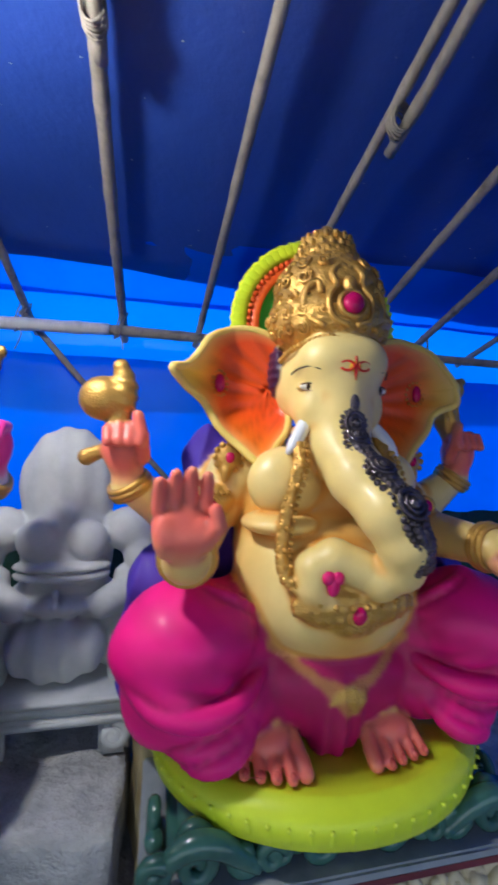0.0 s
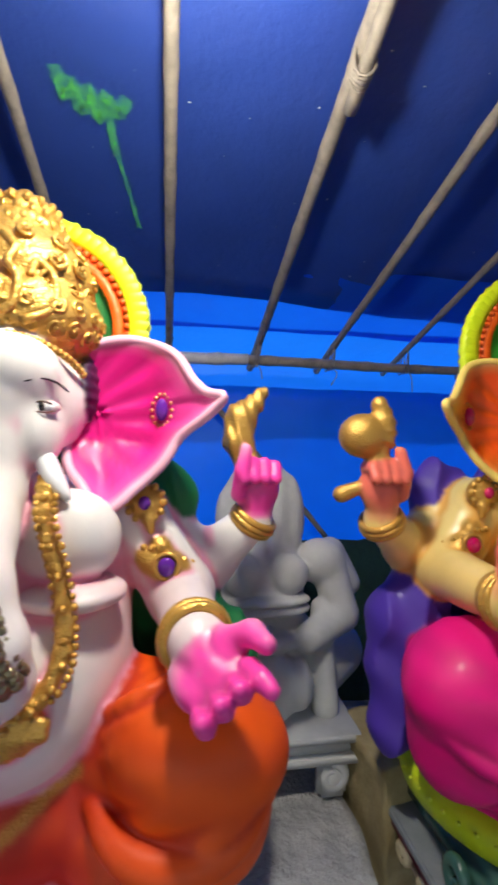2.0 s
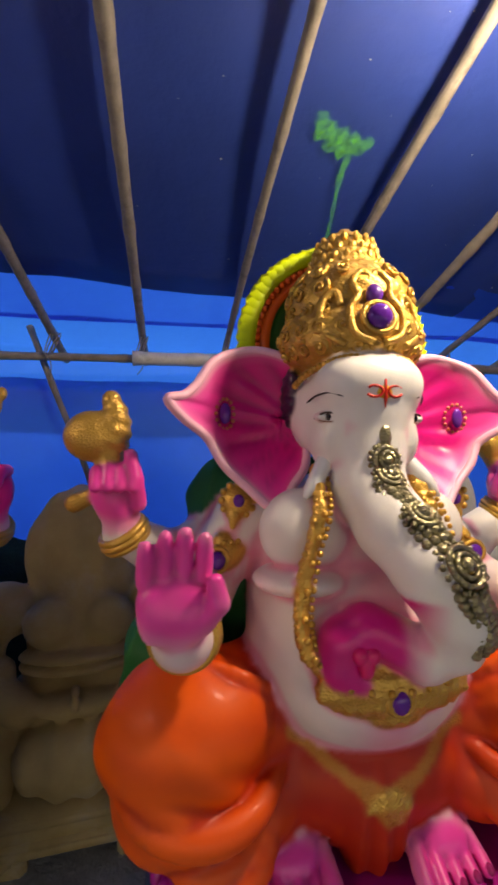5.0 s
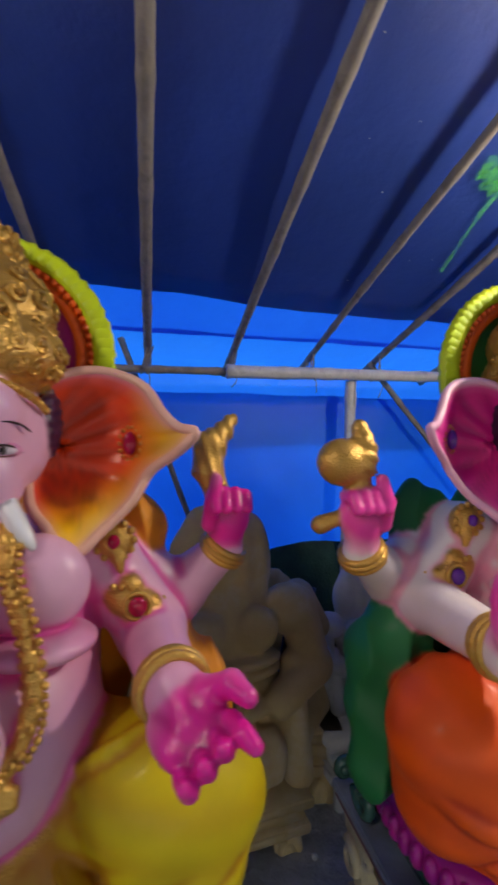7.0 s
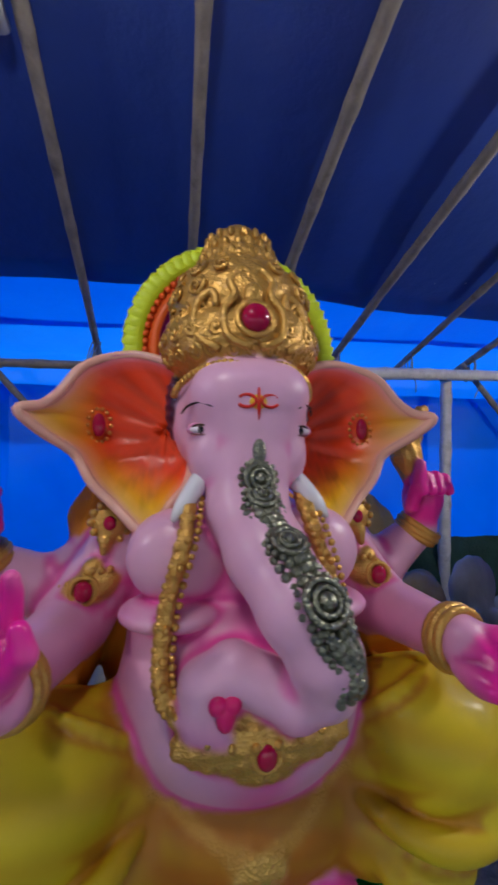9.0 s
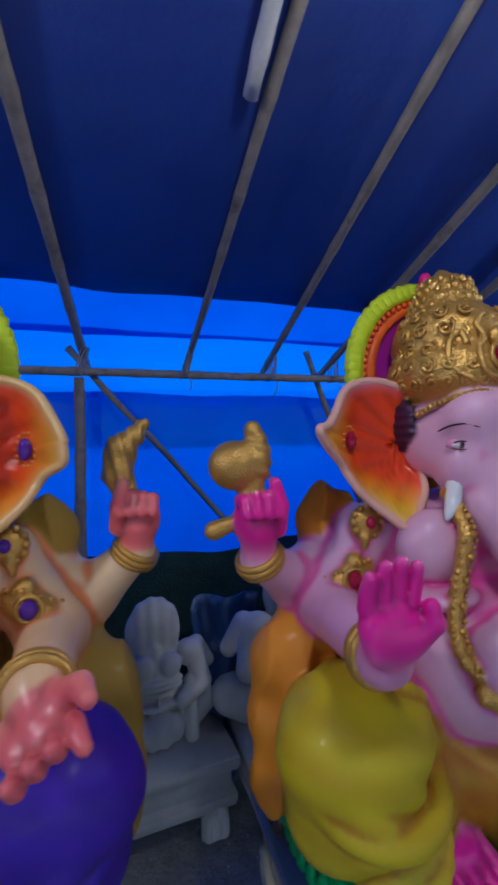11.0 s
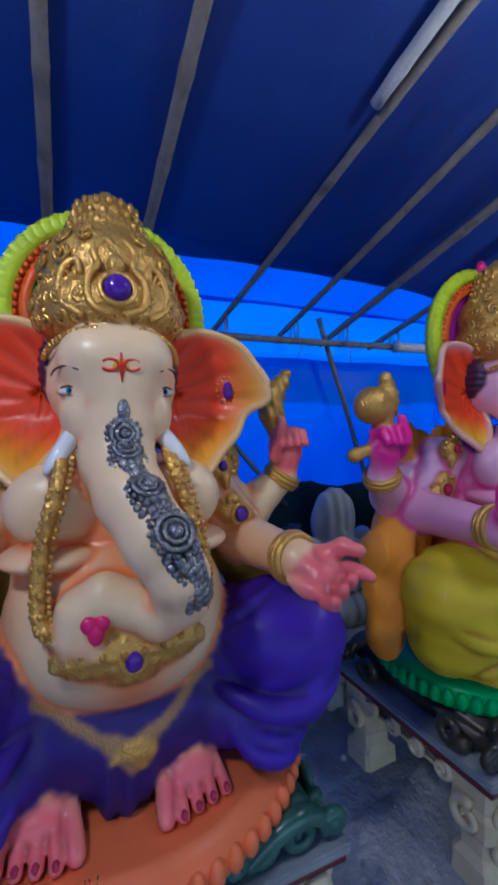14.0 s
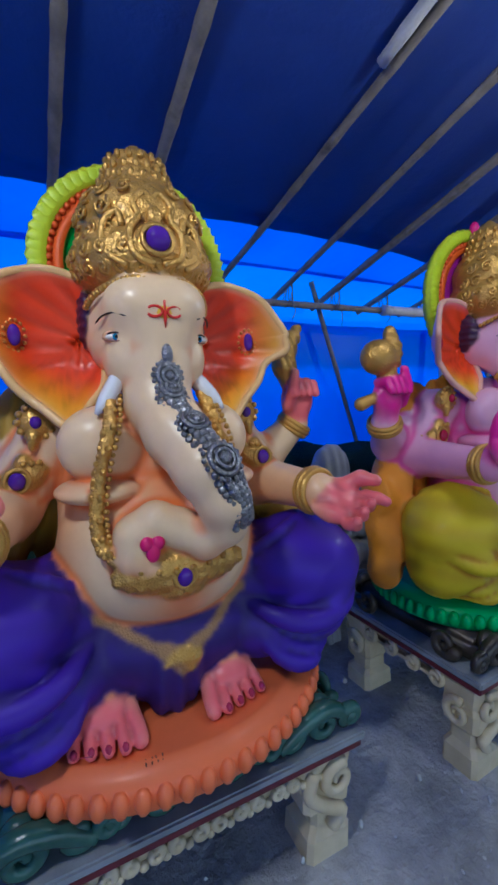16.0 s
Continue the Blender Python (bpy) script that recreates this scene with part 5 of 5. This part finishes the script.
# ---------------------------------------------------------------- unpainted idols at the back
def model_back():
    c = Clay((-0.5, -0.32, -0.02), (0.5, 0.3, 0.95), 0.0115)
    c.ball((0, 0.03, 0.66), (0.178, 0.09, 0.22), 1, wrinkle=lambda x, y, z: 0.004 * np.sin(x * 80))
    c.ball((0, 0.02, 0.42), (0.17, 0.11, 0.22), 1, 0.02)
    c.limb([(0, -0.055, 0.58), (0, -0.075, 0.40)], [0.018, 0.024], 1, 0.03)
    for s in (-1, 1):
        c.ball((s * 0.085, -0.075, 0.475), (0.075, 0.05, 0.075), 1, 0.008)
        c.ball((s * 0.23, 0.0, 0.50), (0.095, 0.09, 0.085), 1, 0.015)
        c.limb([(s * 0.26, 0, 0.50), (s * 0.30, -0.05, 0.32), (s * 0.15, -0.12, 0.26)], [0.07, 0.065, 0.05], 1, 0.012)
        c.limb([(s * 0.29, 0.05, 0.52), (s * 0.37, 0.06, 0.40)], [0.06, 0.05], 1, 0.012)
        c.limb([(s * 0.2, 0.02, 0.1), (s * 0.34, 0.12, 0.12)], [0.12, 0.11], 1, 0.02)
        c.limb([(s * 0.22, -0.1, 0.02), (s * 0.22, -0.05, 0.34)], [0.05, 0.04], 1, 0.01)
    c.ball((0, 0.0, 0.18), (0.24, 0.12, 0.18), 1, 0.012)
    for w in (-0.016, 0.016):
        c.ball((0, -0.065, 0.37 + w), (0.175, 0.085, 0.022), 1, 0.004)
    c.ball((0, -0.10, 0.255), (0.14, 0.07, 0.035), 1, 0.006)
    c.ball((0, -0.12, 0.115), (0.175, 0.10, 0.11), 1, 0.004, wrinkle=lambda x, y, z: 0.006 * np.cos(x * 72))
    c.ball((0, -0.165, 0.275), (0.016, 0.02, 0.02), 1, 0.003)
    c.ball((0, -0.165, 0.315), (0.014, 0.02, 0.017), 1, 0.003)
    return c.skin()


BACK_V, BACK_F, _ = model_back()


def raw_idol(at, material, label):
    me = bpy.data.meshes.new("unpainted_idol")
    me.from_pydata(BACK_V.tolist(), [], BACK_F.tolist())
    me.materials.append(material)
    me.polygons.foreach_set("use_smooth", [True] * len(me.polygons))
    ob = new("unpainted_idol", me)
    ob.matrix_world = at
    return tagged(ob, label, "idol", "unpainted idols")


def stool(at, top, material, label):
    """A small plaster stool with a moulded edge and curled feet."""
    st = thing("plaster_stool", at, label, "stool", "plaster stools")
    for nm, e, z0, z1 in (("seat", 0.0, 0.03, 0.0), ("moulding", 0.03, 0.075, 0.0302), ("frame", 0.01, 0.105, 0.0752)):
        part(nm, add_box(bmesh.new(), (-0.30 + e, -0.24 + e, top - z0), (0.30 - e, 0.24 - e, top - z1), 0.007), material, st)
    for sx in (-1, 1):
        for sy in (-1, 1):
            bm = bmesh.new()
            add_tube(bm, [(sx * (0.2 + p[0]), sy * 0.205, top - 0.15 + p[2]) for p in spiral(0, 0, 0.048, 1.4, math.pi / 2, -1, 0)], [0.022 - 0.0003 * k for k in range(27)], 8)
            add_box(bm, (sx * 0.2 - 0.05, sy * 0.19 - 0.03, top - 0.22), (sx * 0.2 + 0.05, sy * 0.19 + 0.03, top - 0.105), 0.015)
            part("foot", bm, material, st)
    return st


def rough_block(at, size, material, label, name="plaster_block", category="block"):
    bm = bmesh.new()
    add_box(bm, (-size[0] / 2, -size[1] / 2, 0), (size[0] / 2, size[1] / 2, size[2]))
    bmesh.ops.subdivide_edges(bm, edges=bm.edges[:], cuts=14, use_grid_fill=True)
    for v in bm.verts:
        v.co += 0.022 * Vector((ripple(v.co.y * 3, v.co.z * 3, 1.0), ripple(v.co.x * 3, v.co.z * 3, 2.0), ripple(v.co.x * 3, v.co.y * 3, 3.0))) * (1 if v.co.z > 0.01 else 0)
    ob = part(name, bm, material)
    ob.matrix_world = at
    return tagged(ob, label, category)


rough_block(pose(-0.33, 1.68, 0, 0, 0, -4), (0.52, 0.92, 0.40), M_CRUST, "dusty grey plaster block under a stool")
stool(pose(-0.33, 1.72, 0.40), 0.225, M_PLASTER, "grey plaster stool with curled feet on a block")
raw_idol(pose(-0.34, 1.72, 0.625) @ Matrix.Diagonal((1, 1, 1.04, 1)), M_PLASTER, "unpainted grey plaster idol turned to the wall")
rough_block(pose(0.03, 1.48, 0, 0, 0, 8), (0.17, 0.3, 0.62), M_SACK, "dusty ochre sacking heaped beside the stand", "sack", "sack")
for x, y, s, turn, m, lab in ((-1.83, 1.88, 1.16, 6, M_BROWN, "brown primed idol turned to the wall"), (-1.56, 2.12, 0.72, -10, M_BROWN, "small brown primed idol beside a larger one"),
                              (-1.12, 2.05, 0.74, 5, M_PLASTER, "grey plaster idol turned to the wall behind others"), (-2.66, 1.93, 0.84, 6, M_PLASTER, "grey plaster idol turned to the wall behind others"),
                              (-3.3, 1.95, 0.66, 8, M_PLASTER, "grey plaster idol turned to the wall behind others"), (0.95, 1.95, 0.85, 0, M_BROWN, "brown primed idol turned to the wall"),
                              (-4.75, 1.95, 0.8, 0, M_PLASTER, "grey plaster idol turned to the wall behind others")):
    low = 0.30 if s > 1 else 0.42
    stool(pose(x, y, 0, 0, 0, turn) @ Matrix.Diagonal((1, 1, low / 0.221, 1)), 0.2201, m, "dusty plaster stool under an unpainted idol")
    raw_idol(pose(x, y, low, 0, 0, turn) @ Matrix.Scale(s * (1.1 if s > 1 else 1.0), 4), m, lab)

# grit and chips on the ground
random.seed(4)
grit = bmesh.new()
for _ in range(420):
    r = 0.004 + 0.012 * random.random() ** 3
    bmesh.ops.create_icosphere(grit, subdivisions=1, radius=r, matrix=pose(random.uniform(-4.6, 0.6), random.uniform(0.35, 2.0), r * 0.6 + 0.104, random.uniform(0, 90), random.uniform(0, 90), 0) @ Matrix.Diagonal((1.4, 1, 0.6, 1)))
tagged(part("grit", grit, M_PLASTER, smooth=False), "pale plaster crumbs scattered over the ground", "grit", kind="stuff")

# pale flakes on the underside of the roof, in place of daylight pinholes
random.seed(9)
dust = bmesh.new()
for _ in range(150):
    r = 0.0015 + 0.0025 * random.random() ** 2
    px, py = random.uniform(-4.8, 1.6), random.uniform(0.9, 2.0)
    bmesh.ops.create_icosphere(dust, subdivisions=1, radius=r, matrix=pose(px, py, roof_z(py) + 0.04 + 0.022 * ripple((px + 6.6) / 9.8 * 8, (py + 2.3) / 4.42 * 2.5, 5.0), 15.6, 0, 0) @ Matrix.Diagonal((1.5, 1, 0.5, 1)))
tagged(part("dust", dust, M_PLASTER, smooth=False), "pale flakes under the tarpaulin standing for pinholes of daylight", "dust", kind="stuff")

# ties where the roof poles cross the beam
for i, (xa, xb) in enumerate(POLES[3:17]):
    bz = 2.06 + 0.007 * (xb + 6.5) if xb < -1.6 else 2.10
    tie = bmesh.new()
    for q in range(3):
        add_tube(tie, [(xb + 0.012 * (q - 1) + 0.022 * math.cos(u), 2.50 + 0.05 * math.sin(u + 0.5 * q), bz + 0.055 + 0.085 * math.cos(u)) for u in (2 * math.pi * k / 14 for k in range(14))], 0.0035, 5, True)
    add_tube(tie, smooth_path([(xb, 2.455, bz - 0.02), (xb + 0.015, 2.445, bz - 0.06), (xb + 0.02 * math.sin(i * 3.0), 2.45, bz - 0.10 - 0.02 * (i % 3))], 3), 0.003, 5)
    tagged(part("rope_tie", tie, M_BAMBOO), "thin rope tying a roof pole to the beam", "rope", "rope ties")
